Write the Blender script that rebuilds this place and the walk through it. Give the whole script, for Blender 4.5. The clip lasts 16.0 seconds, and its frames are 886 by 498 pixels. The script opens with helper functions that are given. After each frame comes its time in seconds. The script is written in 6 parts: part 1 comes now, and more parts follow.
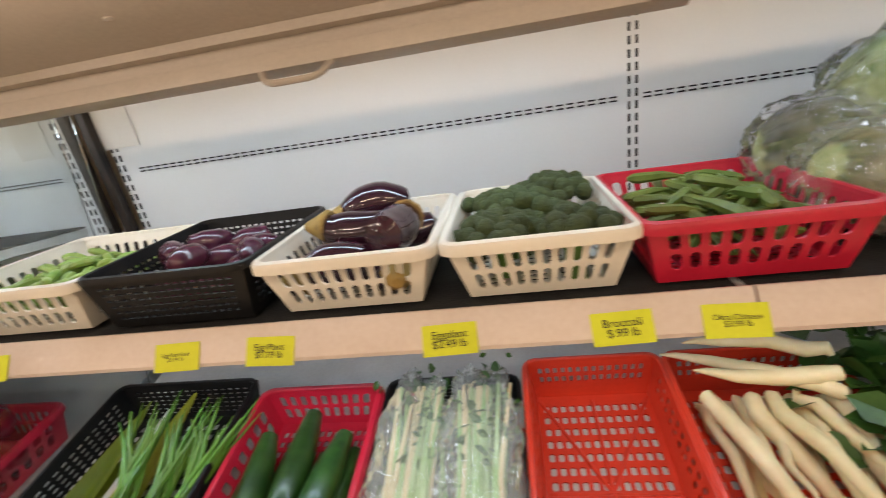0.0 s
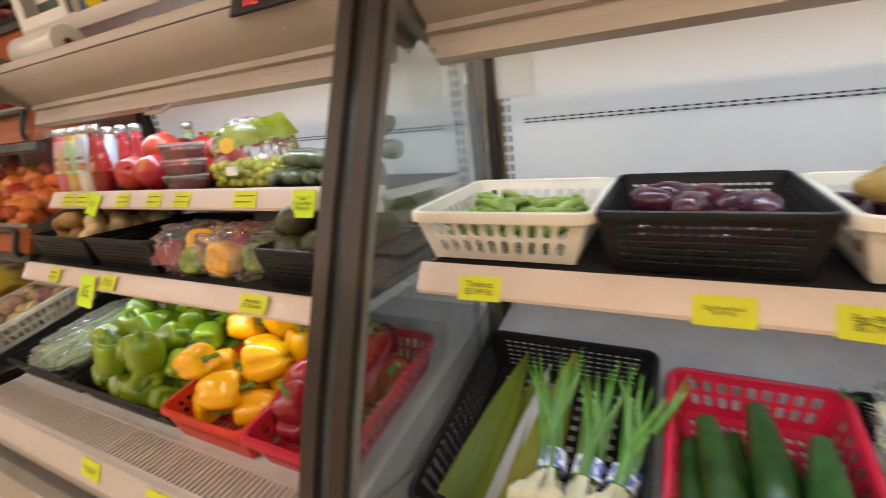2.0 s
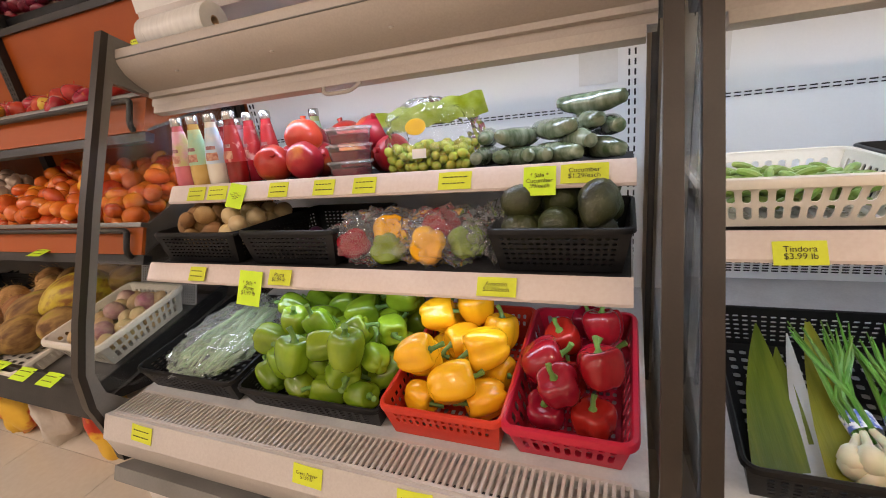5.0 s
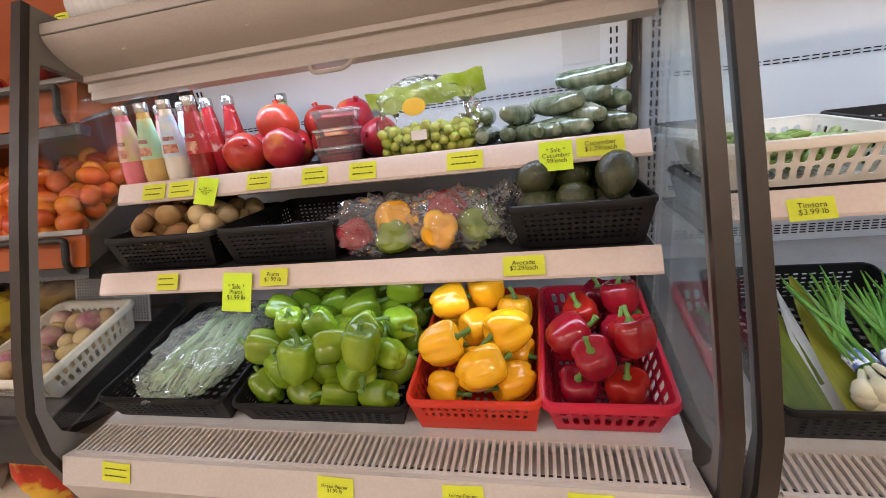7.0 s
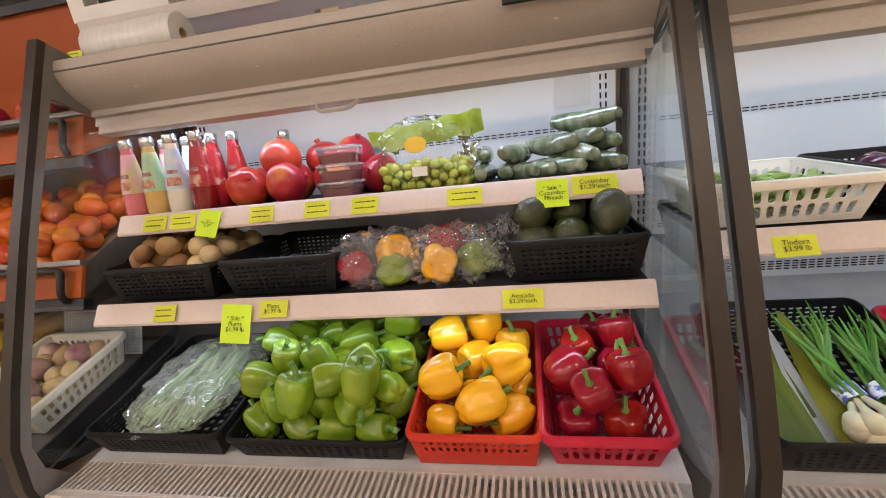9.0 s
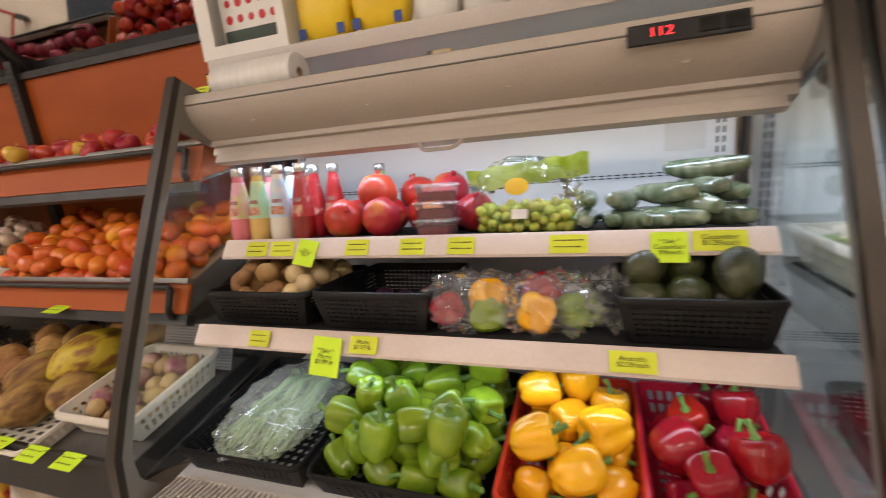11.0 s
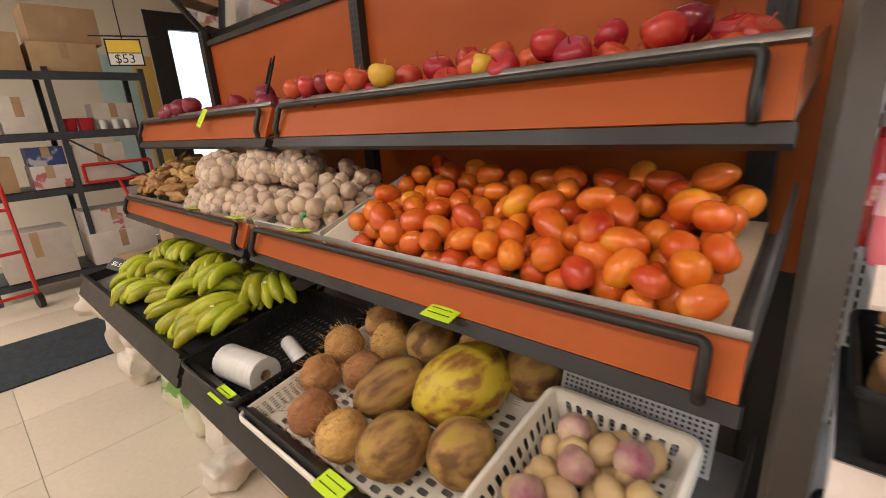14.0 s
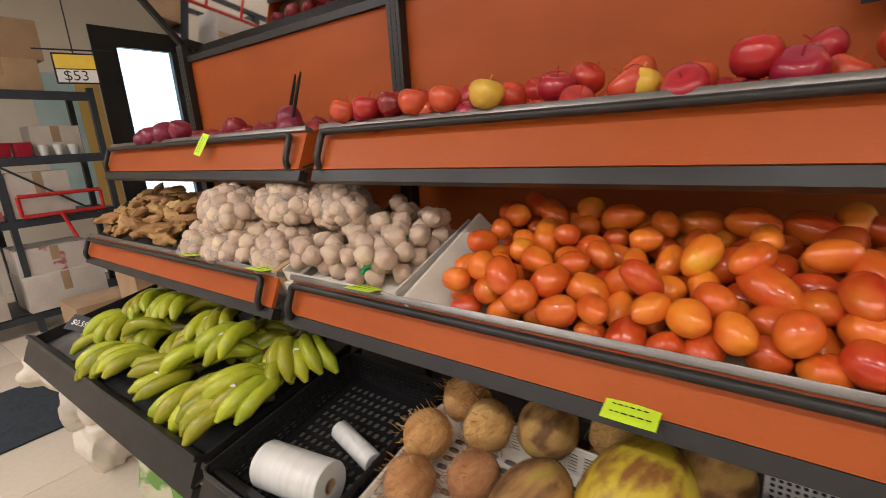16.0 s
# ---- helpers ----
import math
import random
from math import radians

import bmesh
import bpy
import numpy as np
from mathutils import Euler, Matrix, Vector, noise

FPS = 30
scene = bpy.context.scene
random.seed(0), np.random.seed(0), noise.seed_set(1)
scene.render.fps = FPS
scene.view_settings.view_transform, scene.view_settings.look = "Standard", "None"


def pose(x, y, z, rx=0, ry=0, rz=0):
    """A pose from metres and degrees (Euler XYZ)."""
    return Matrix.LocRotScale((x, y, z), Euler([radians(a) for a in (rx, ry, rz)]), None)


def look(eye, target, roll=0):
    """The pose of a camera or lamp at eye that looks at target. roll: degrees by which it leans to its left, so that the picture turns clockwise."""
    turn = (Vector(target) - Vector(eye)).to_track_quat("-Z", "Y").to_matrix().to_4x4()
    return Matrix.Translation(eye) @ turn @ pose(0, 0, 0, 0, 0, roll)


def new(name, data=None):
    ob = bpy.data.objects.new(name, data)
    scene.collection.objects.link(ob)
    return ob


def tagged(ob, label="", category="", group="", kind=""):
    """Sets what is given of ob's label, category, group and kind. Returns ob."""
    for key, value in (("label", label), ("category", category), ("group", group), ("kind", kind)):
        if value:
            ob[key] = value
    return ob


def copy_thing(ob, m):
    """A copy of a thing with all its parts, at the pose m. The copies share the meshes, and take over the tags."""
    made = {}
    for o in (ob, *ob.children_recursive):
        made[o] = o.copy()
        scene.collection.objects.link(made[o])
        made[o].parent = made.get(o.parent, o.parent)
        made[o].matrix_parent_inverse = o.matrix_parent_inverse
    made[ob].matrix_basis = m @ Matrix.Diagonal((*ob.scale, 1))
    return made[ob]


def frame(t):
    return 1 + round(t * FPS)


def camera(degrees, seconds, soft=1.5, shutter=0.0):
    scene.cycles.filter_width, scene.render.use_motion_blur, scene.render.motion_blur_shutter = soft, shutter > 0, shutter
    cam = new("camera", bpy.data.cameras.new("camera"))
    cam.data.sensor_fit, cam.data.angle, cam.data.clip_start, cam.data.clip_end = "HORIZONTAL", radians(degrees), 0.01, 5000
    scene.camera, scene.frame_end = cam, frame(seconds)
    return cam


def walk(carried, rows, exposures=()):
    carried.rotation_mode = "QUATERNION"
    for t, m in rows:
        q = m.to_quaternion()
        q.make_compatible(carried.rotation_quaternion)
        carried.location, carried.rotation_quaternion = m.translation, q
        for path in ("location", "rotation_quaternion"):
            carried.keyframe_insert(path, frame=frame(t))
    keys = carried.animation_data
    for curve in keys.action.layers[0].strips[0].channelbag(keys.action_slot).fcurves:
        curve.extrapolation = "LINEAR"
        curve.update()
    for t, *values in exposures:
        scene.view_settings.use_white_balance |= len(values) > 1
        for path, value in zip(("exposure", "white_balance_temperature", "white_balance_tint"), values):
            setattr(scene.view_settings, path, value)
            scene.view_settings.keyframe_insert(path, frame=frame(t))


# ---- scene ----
cam = camera(89.5, 16.0, soft=0.85, shutter=0.5)
PATH = [
    (0, (-0.009, 0.557, 1.337), (-0.347, 2.383, 0.594), -9.7),
    (0.5, (-0.177, 0.517, 1.349), (-0.58, 2.339, 0.627), -9.5),
    (1, (-0.335, 0.467, 1.352), (-0.842, 2.27, 0.649), -8.8),
    (1.5, (-0.445, 0.418, 1.342), (-1.105, 2.177, 0.658), -7.9),
    (2, (-0.634, 0.43, 1.321), (-1.538, 2.083, 0.649), -7.4),
    (2.5, (-0.771, 0.45, 1.323), (-1.868, 1.993, 0.679), -7.0),
    (3, (-0.861, 0.386, 1.326), (-1.989, 1.91, 0.69), -7.9),
    (3.5, (-1.002, 0.272, 1.339), (-2.012, 1.877, 0.703), -9.1),
    (4, (-1.07, 0.188, 1.351), (-1.986, 1.85, 0.719), -8.7),
    (6.5, (-1.407, 0.203, 1.319), (-1.926, 1.978, 0.559), -8.5),
    (7, (-1.425, 0.165, 1.324), (-1.878, 1.965, 0.579), -8.6),
    (7.5, (-1.438, 0.144, 1.324), (-1.873, 1.959, 0.603), -8.5),
    (8, (-1.447, 0.133, 1.333), (-1.853, 1.959, 0.624), -8.1),
    (8.2, (-1.447, 0.132, 1.327), (-1.838, 1.967, 0.633), -7.8),
    (10.3, (-1.453, 0.149, 1.376), (-1.926, 2.03, 0.89), -6.0),
    (10.5, (-1.464, 0.149, 1.383), (-1.982, 2.021, 0.908), -5.9),
    (11, (-1.535, 0.171, 1.374), (-2.193, 2.0, 0.903), -5.7),
    (11.5, (-1.706, 0.255, 1.369), (-2.656, 1.944, 0.876), -5.5),
    (12, (-1.851, 0.314, 1.374), (-3.007, 1.86, 0.854), -4.8),
    (12.5, (-2.04, 0.383, 1.344), (-3.218, 1.9, 0.786), -4.7),
    (13, (-2.305, 0.417, 1.366), (-3.471, 1.938, 0.795), -4.6),
    (13.5, (-2.472, 0.411, 1.359), (-3.71, 1.875, 0.788), -3.8),
    (14, (-2.647, 0.435, 1.364), (-3.945, 1.845, 0.791), -3.7),
    (14.5, (-2.745, 0.437, 1.371), (-4.052, 1.843, 0.808), -4.0),
    (15, (-2.859, 0.42, 1.374), (-4.118, 1.874, 0.824), -3.6),
    (15.5, (-3.027, 0.423, 1.383), (-4.149, 1.996, 0.865), -3.2),
    (16, (-3.13, 0.415, 1.395), (-4.273, 1.983, 0.909), -3.4),
]
EXPOSURES = [(0.0, -0.62, 6750, 11), (3.0, -0.62, 6600, 13), (7.0, -0.58, 5950, 15), (10.5, -0.62, 6150, 12), (12.5, -0.52, 5700, 9), (14.0, -0.34, 6000, 8), (15.0, -0.29, 5600, 7), (16.0, -0.29, 5600, 7)]
walk(cam, [(t, look(eye, target, roll)) for t, eye, target, roll in PATH], EXPOSURES)

# ---- light ----
world = bpy.data.worlds.new("world")
scene.world = world
world.use_nodes = True
sky = world.node_tree.nodes.new("ShaderNodeTexSky")
sky.sky_type, sky.sun_disc, sky.sun_elevation, sky.sun_rotation = "NISHITA", False, radians(40), radians(200)
world.node_tree.links.new(sky.outputs[0], world.node_tree.nodes["Background"].inputs[0])
world.node_tree.nodes["Background"].inputs[1].default_value = 0.12


def area(name, m, sx, sy, watts, colour, spread=180):
    lamp = bpy.data.lights.new(name, "AREA")
    lamp.shape, lamp.size, lamp.size_y, lamp.energy, lamp.color, lamp.spread = "RECTANGLE", sx, sy, watts, colour, radians(spread)
    ob = new(name, lamp)
    ob.matrix_world = m
    return ob


WARM, AMBER, COOL, VIOLET = (1.0, 0.85, 0.75), (1.0, 0.79, 0.58), (0.62, 0.82, 1.0), (0.72, 0.83, 1.0)
CEILING_Z = 3.5
CEILING_LIGHTS = [(x, y) for x in (-7.4, -5.0, -2.6, -0.2, 2.0) for y in (-1.1, -3.6)]
for cx, cy in CEILING_LIGHTS:
    area("ceiling_lamp", pose(cx, cy, CEILING_Z - 0.09), 1.15, 0.24, (62 if cy > -2 else 95) if cx < -6 else (36 if cy > -2 else 80) if cx < -4 else 34 if cx < -1 else 40, WARM if cx < -1 else AMBER)
# tubes under the canopies and under the lower shelf of the small case
area("canopy_tube", look((-1.92, 0.745, 1.57), (-1.92, 1.0, 1.0)), 1.42, 0.03, 5.2, VIOLET)
area("canopy_tube", look((-0.36, 0.745, 1.57), (-0.36, 1.0, 1.0)), 1.28, 0.03, 4.3, COOL)
area("canopy_tube", look((1.0, 0.745, 1.57), (1.0, 1.0, 1.0)), 1.2, 0.03, 2.6, COOL)
area("shelf_tube", look((-1.92, 0.73, 0.975), (-1.92, 0.95, 0.5)), 1.36, 0.02, 1.7, VIOLET)
# added fill lamps below the long case's shelf, only to brighten its deck
area("shelf_tube", look((-0.36, 0.745, 1.08), (-0.36, 0.95, 0.6)), 1.28, 0.02, 2.6, COOL)
area("shelf_tube", look((1.0, 0.745, 1.08), (1.0, 0.95, 0.6)), 1.28, 0.02, 1.9, COOL)


# ---- materials ----
def mat(name, c1, c2=None, rough=0.5, scale=8.0, bump=0.0, bump_scale=60.0, metal=0.0, vary=0.0, coat=0.0, stretch=(1, 1, 1),
        alpha=1.0, trans=0.0, ior=1.45, sub=0.0, emit=0.0, detail=4.0, c3=None, sharp=None, fine=0.12, spec=0.5):
    """A procedural surface: two colours mixed by broad noise, fine grain on top, relief, and a tint that varies from object to object."""
    m = bpy.data.materials.new(name)
    m.use_nodes = True
    nt = m.node_tree
    n, l = nt.nodes, nt.links
    b = n["Principled BSDF"]
    c2 = c2 or tuple(v * 0.86 for v in c1)
    co = n.new("ShaderNodeTexCoord")
    mp = n.new("ShaderNodeMapping")
    mp.inputs["Scale"].default_value = stretch
    l.new(co.outputs["Object"], mp.inputs[0])
    info = n.new("ShaderNodeObjectInfo")
    off = n.new("ShaderNodeVectorMath")
    off.operation = "MULTIPLY_ADD"
    off.inputs[1].default_value = (7, 7, 7)
    cx = n.new("ShaderNodeCombineXYZ")
    l.new(info.outputs["Random"], cx.inputs[0]), l.new(info.outputs["Random"], cx.inputs[1])
    l.new(cx.outputs[0], off.inputs[0]), l.new(mp.outputs[0], off.inputs[2])
    tex = n.new("ShaderNodeTexNoise")
    tex.inputs["Scale"].default_value, tex.inputs["Detail"].default_value = scale, detail
    l.new(off.outputs[0], tex.inputs["Vector"])
    ramp = n.new("ShaderNodeValToRGB")
    ramp.color_ramp.elements[0].color, ramp.color_ramp.elements[1].color = (*c1, 1), (*c2, 1)
    lo, hi = sharp or (0.32, 0.68)
    ramp.color_ramp.elements[0].position, ramp.color_ramp.elements[1].position = lo, hi
    if c3:
        e = ramp.color_ramp.elements.new(min(0.98, hi + 0.12))
        e.color = (*c3, 1)
    l.new(tex.outputs[0], ramp.inputs[0])
    grain = n.new("ShaderNodeTexNoise")
    grain.inputs["Scale"].default_value, grain.inputs["Detail"].default_value = bump_scale, 3.0
    l.new(off.outputs[0], grain.inputs["Vector"])
    mix = n.new("ShaderNodeMix")
    mix.data_type, mix.blend_type = "RGBA", "OVERLAY"
    mix.inputs[0].default_value = fine
    l.new(ramp.outputs[0], mix.inputs[6]), l.new(grain.outputs[0], mix.inputs[7])
    out = mix.outputs[2]
    if vary:
        hsv = n.new("ShaderNodeHueSaturation")
        rng = n.new("ShaderNodeMapRange")
        rng.inputs[3].default_value, rng.inputs[4].default_value = 1 - vary, 1 + vary
        l.new(info.outputs["Random"], rng.inputs[0]), l.new(rng.outputs[0], hsv.inputs["Value"])
        hue = n.new("ShaderNodeMapRange")
        hue.inputs[3].default_value, hue.inputs[4].default_value = 0.5 - vary * 0.06, 0.5 + vary * 0.06
        l.new(info.outputs["Random"], hue.inputs[0]), l.new(hue.outputs[0], hsv.inputs["Hue"])
        l.new(out, hsv.inputs["Color"])
        out = hsv.outputs[0]
    l.new(out, b.inputs["Base Color"])
    rr = n.new("ShaderNodeMapRange")
    rr.inputs[3].default_value, rr.inputs[4].default_value = max(0.02, rough * 0.8), min(1, rough * 1.2)
    l.new(tex.outputs[0], rr.inputs[0]), l.new(rr.outputs[0], b.inputs["Roughness"])
    if bump:
        bp = n.new("ShaderNodeBump")
        bp.inputs["Strength"].default_value, bp.inputs["Distance"].default_value = bump, 0.004
        l.new(grain.outputs[0], bp.inputs["Height"]), l.new(bp.outputs[0], b.inputs["Normal"])
    b.inputs["Specular IOR Level"].default_value = spec
    b.inputs["Metallic"].default_value, b.inputs["Coat Weight"].default_value = metal, coat
    b.inputs["Alpha"].default_value, b.inputs["Transmission Weight"].default_value, b.inputs["IOR"].default_value = alpha, trans, ior
    if sub:
        b.inputs["Subsurface Weight"].default_value, b.inputs["Subsurface Scale"].default_value = sub, 0.01
    if emit:
        b.inputs["Emission Color"].default_value, b.inputs["Emission Strength"].default_value = (*c1, 1), emit
    return m


def film(name, haze, gloss=0.08, scale=16.0, tint=(0.9, 0.92, 0.92), ior=1.42):
    """Thin clear film: see-through, with a crinkled gloss and a little haze."""
    m = bpy.data.materials.new(name)
    m.use_nodes = True
    n, l = m.node_tree.nodes, m.node_tree.links
    n.remove(n["Principled BSDF"])
    co, tex, bp = n.new("ShaderNodeTexCoord"), n.new("ShaderNodeTexNoise"), n.new("ShaderNodeBump")
    tex.inputs["Scale"].default_value, tex.inputs["Detail"].default_value = scale, 2.5
    l.new(co.outputs["Object"], tex.inputs["Vector"]), l.new(tex.outputs[0], bp.inputs["Height"])
    bp.inputs["Strength"].default_value, bp.inputs["Distance"].default_value = 0.9, 0.02
    clear, white, shine, fr = n.new("ShaderNodeBsdfTransparent"), n.new("ShaderNodeBsdfDiffuse"), n.new("ShaderNodeBsdfGlossy"), n.new("ShaderNodeFresnel")
    white.inputs[0].default_value = (*tint, 1)
    shine.inputs["Roughness"].default_value = gloss
    fr.inputs["IOR"].default_value = ior
    l.new(bp.outputs[0], shine.inputs["Normal"]), l.new(bp.outputs[0], fr.inputs["Normal"])
    a, b = n.new("ShaderNodeMixShader"), n.new("ShaderNodeMixShader")
    a.inputs[0].default_value = haze
    l.new(clear.outputs[0], a.inputs[1]), l.new(white.outputs[0], a.inputs[2])
    l.new(fr.outputs[0], b.inputs[0]), l.new(a.outputs[0], b.inputs[1]), l.new(shine.outputs[0], b.inputs[2])
    l.new(b.outputs[0], n["Material Output"].inputs[0])
    return m


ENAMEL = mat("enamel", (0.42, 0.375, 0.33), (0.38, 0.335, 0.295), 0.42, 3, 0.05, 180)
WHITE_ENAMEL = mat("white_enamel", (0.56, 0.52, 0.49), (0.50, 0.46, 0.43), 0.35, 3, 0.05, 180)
BACK = mat("back_panel_white", (0.86, 0.87, 0.87), (0.82, 0.83, 0.84), 0.42, 2.5, 0.04, 150)
BRONZE = mat("dark_bronze", (0.045, 0.036, 0.030), (0.030, 0.025, 0.021), 0.38, 5, 0.05, 200, metal=0.3)
GREY = mat("grey_trim", (0.19, 0.185, 0.175), (0.16, 0.155, 0.145), 0.45, 6, 0.05, 160)
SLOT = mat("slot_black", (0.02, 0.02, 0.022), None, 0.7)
GLASS = mat("clear_glass", (0.92, 0.96, 0.95), None, 0.02, 4, trans=1.0, fine=0)
LIP = mat("price_rail", (0.66, 0.57, 0.52), (0.60, 0.51, 0.46), 0.40, 5, 0.02, 120, coat=0.08)
SHELF = mat("shelf_metal", (0.55, 0.55, 0.55), (0.45, 0.45, 0.46), 0.45, 9, 0.05, 140)
MATTING = mat("black_matting", (0.018, 0.018, 0.019), (0.010, 0.010, 0.011), 0.85, 20, 0.4, 220)
PLINTH = mat("plinth_grey", (0.30, 0.28, 0.26), (0.22, 0.20, 0.19), 0.6, 6, 0.1, 90)
ORANGE = mat("orange_laminate", (0.39, 0.086, 0.011), (0.33, 0.070, 0.009), 0.45, 2.0, 0.05, 60, stretch=(1, 1, 3), fine=0.05, spec=0.28)
BLACK = mat("black_metal", (0.018, 0.017, 0.017), (0.012, 0.012, 0.012), 0.42, 9, 0.08, 150)
STEEL = mat("worn_steel", (0.24, 0.225, 0.21), (0.16, 0.15, 0.14), 0.35, 10, 0.06, 200, metal=0.7)
TRAYBED = mat("tray_bed", (0.16, 0.15, 0.14), (0.10, 0.095, 0.09), 0.6, 7, 0.1, 80)
MIRROR = mat("mirror", (0.80, 0.80, 0.80), None, 0.03, 3, metal=1.0, fine=0)
TILE = mat("floor_tile", (0.68, 0.60, 0.485), (0.62, 0.545, 0.435), 0.22, 1.4, 0.03, 40, vary=0.03, c3=(0.70, 0.63, 0.52))
GROUT = mat("grout", (0.42, 0.36, 0.29), None, 0.8, 20)
PAINT = mat("wall_paint", (0.72, 0.66, 0.56), (0.68, 0.62, 0.52), 0.7, 1.5, 0.08, 120)
CEIL = mat("ceiling_paint", (0.80, 0.78, 0.74), (0.76, 0.74, 0.70), 0.8, 2, 0.2, 90)
RUBBER = mat("blue_mat", (0.030, 0.042, 0.055), (0.022, 0.030, 0.040), 0.85, 30, 0.6, 200)
CASE_GLOW = mat("cool_tube", (0.9, 0.95, 1.0), None, 0.5, emit=3.0)
TUBE_GLOW = mat("lamp_diffuser", (1.0, 0.84, 0.66), None, 0.5, emit=6.0)


# ---- building helpers ----
def finish(bm, name, material, smooth=40):
    me = bpy.data.meshes.new(name)
    bmesh.ops.recalc_face_normals(bm, faces=bm.faces)
    bm.to_mesh(me)
    bm.free()
    me.materials.append(material)
    if smooth:
        for p in me.polygons:
            p.use_smooth = True
        me.set_sharp_from_angle(angle=radians(smooth))
    return me


def part(name, bm, material, parent=None, label="", smooth=40):
    """Links a bmesh as one mesh object under a thing or a part."""
    ob = new(name, finish(bm, name, material, smooth))
    ob.parent = parent
    if label:
        ob["label"] = label
    return ob


def shared(name, me, parent=None, m=None):
    """One more object on a mesh that is already made."""
    ob = new(name, me)
    ob.parent = parent
    if m is not None:
        ob.matrix_basis = m
    return ob


def thing(name, label, category, group="", kind="", m=None):
    ob = new(name)
    ob.empty_display_size = 0.05
    if m is not None:
        ob.matrix_basis = m
    return tagged(ob, label, category, group, kind)


def box(bm, x0, x1, y0, y1, z0, z1, bevel=0.0):
    r = bmesh.ops.create_cube(bm, size=1, matrix=Matrix.Translation(((x0 + x1) / 2, (y0 + y1) / 2, (z0 + z1) / 2)) @ Matrix.Diagonal((x1 - x0, y1 - y0, z1 - z0, 1)))
    if bevel:
        edges = list({e for v in r["verts"] for e in v.link_edges})
        bmesh.ops.bevel(bm, geom=edges, offset=bevel, segments=2, affect="EDGES", profile=0.7)
    return bm


def boxed(*a, bevel=0.0):
    return box(bmesh.new(), *a, bevel=bevel)


def prism(bm, profile, x0, x1):
    """A closed outline of (y, z), drawn out along x."""
    a = [bm.verts.new((x0, y, z)) for y, z in profile]
    b = [bm.verts.new((x1, y, z)) for y, z in profile]
    k = len(profile)
    for i in range(k):
        bm.faces.new((a[i], a[(i + 1) % k], b[(i + 1) % k], b[i]))
    bm.faces.new(a), bm.faces.new(b[::-1])
    return bm


def loft(bm, rings, closed=True, caps=True):
    """Skin over rings of equally many points."""
    vs = [[bm.verts.new(p) for p in ring] for ring in rings]
    k = len(rings[0])
    for a, b in zip(vs, vs[1:]):
        for i in range(k if closed else k - 1):
            bm.faces.new((a[i], a[(i + 1) % k], b[(i + 1) % k], b[i]))
    if caps and closed:
        bm.faces.new(vs[0][::-1]), bm.faces.new(vs[-1])
    return bm


def tube(bm, points, radius, sides=8, caps=True):
    """A round bar along points; radius is a number or one for each point."""
    pts = [Vector(p) for p in points]
    rad = radius if hasattr(radius, "__len__") else [radius] * len(pts)
    rings, up = [], None
    for i, p in enumerate(pts):
        d = (pts[min(i + 1, len(pts) - 1)] - pts[max(i - 1, 0)]).normalized()
        if up is None:
            up = d.orthogonal().normalized()
        up = (up - d * up.dot(d)).normalized()
        side = d.cross(up)
        rings.append([p + rad[i] * (math.cos(2 * math.pi * j / sides) * up + math.sin(2 * math.pi * j / sides) * side) for j in range(sides)])
    return loft(bm, rings, caps=caps)


def lathe(fn, nu=16, nv=11):
    """A closed skin from fn(angle, v) with v from 0 at the top pole to 1 at the bottom pole."""
    bm = bmesh.new()
    top, bottom = bm.verts.new(fn(0, 0)), bm.verts.new(fn(0, 1))
    rows = [[bm.verts.new(fn(2 * math.pi * i / nu, j / nv)) for i in range(nu)] for j in range(1, nv)]
    for i in range(nu):
        bm.faces.new((top, rows[0][i], rows[0][(i + 1) % nu]))
        bm.faces.new((bottom, rows[-1][(i + 1) % nu], rows[-1][i]))
    for a, b in zip(rows, rows[1:]):
        for i in range(nu):
            bm.faces.new((a[i], b[i], b[(i + 1) % nu], a[(i + 1) % nu]))
    return bm


def bar(points, radius, sides=8):
    return tube(bmesh.new(), points, radius, sides)


def arc(points, bend, steps=4):
    """The same polyline with its inner corners rounded to the radius bend."""
    pts = [Vector(p) for p in points]
    out = [pts[0]]
    for a, b, c in zip(pts, pts[1:], pts[2:]):
        u, v = (a - b).normalized(), (c - b).normalized()
        r = min(bend, (a - b).length / 2, (c - b).length / 2)
        for k in range(steps + 1):
            f = k / steps
            out.append((b + u * r) * (1 - f) ** 2 + b * 2 * f * (1 - f) + (b + v * r) * f ** 2)
    return out + [pts[-1]]


# The displays are drawn in a frame that leans back with their sloping trays: LEVEL brings it upright.
LEAN = 25
LEVEL = pose(0, 0, 0.275, -LEAN)


def plumb(y, z, turn=LEAN):
    """In the leaning frame, the turn about (y, z) that makes a part stand upright."""
    return Matrix.Translation((0, y, z)) @ pose(0, 0, 0, turn) @ Matrix.Translation((0, -y, -z))


def leaned(y, z):
    """A true (y, z) as it reads in the leaning frame."""
    c, s, z = math.cos(radians(LEAN)), math.sin(radians(LEAN)), z - 0.275
    return y * c - z * s, y * s + z * c


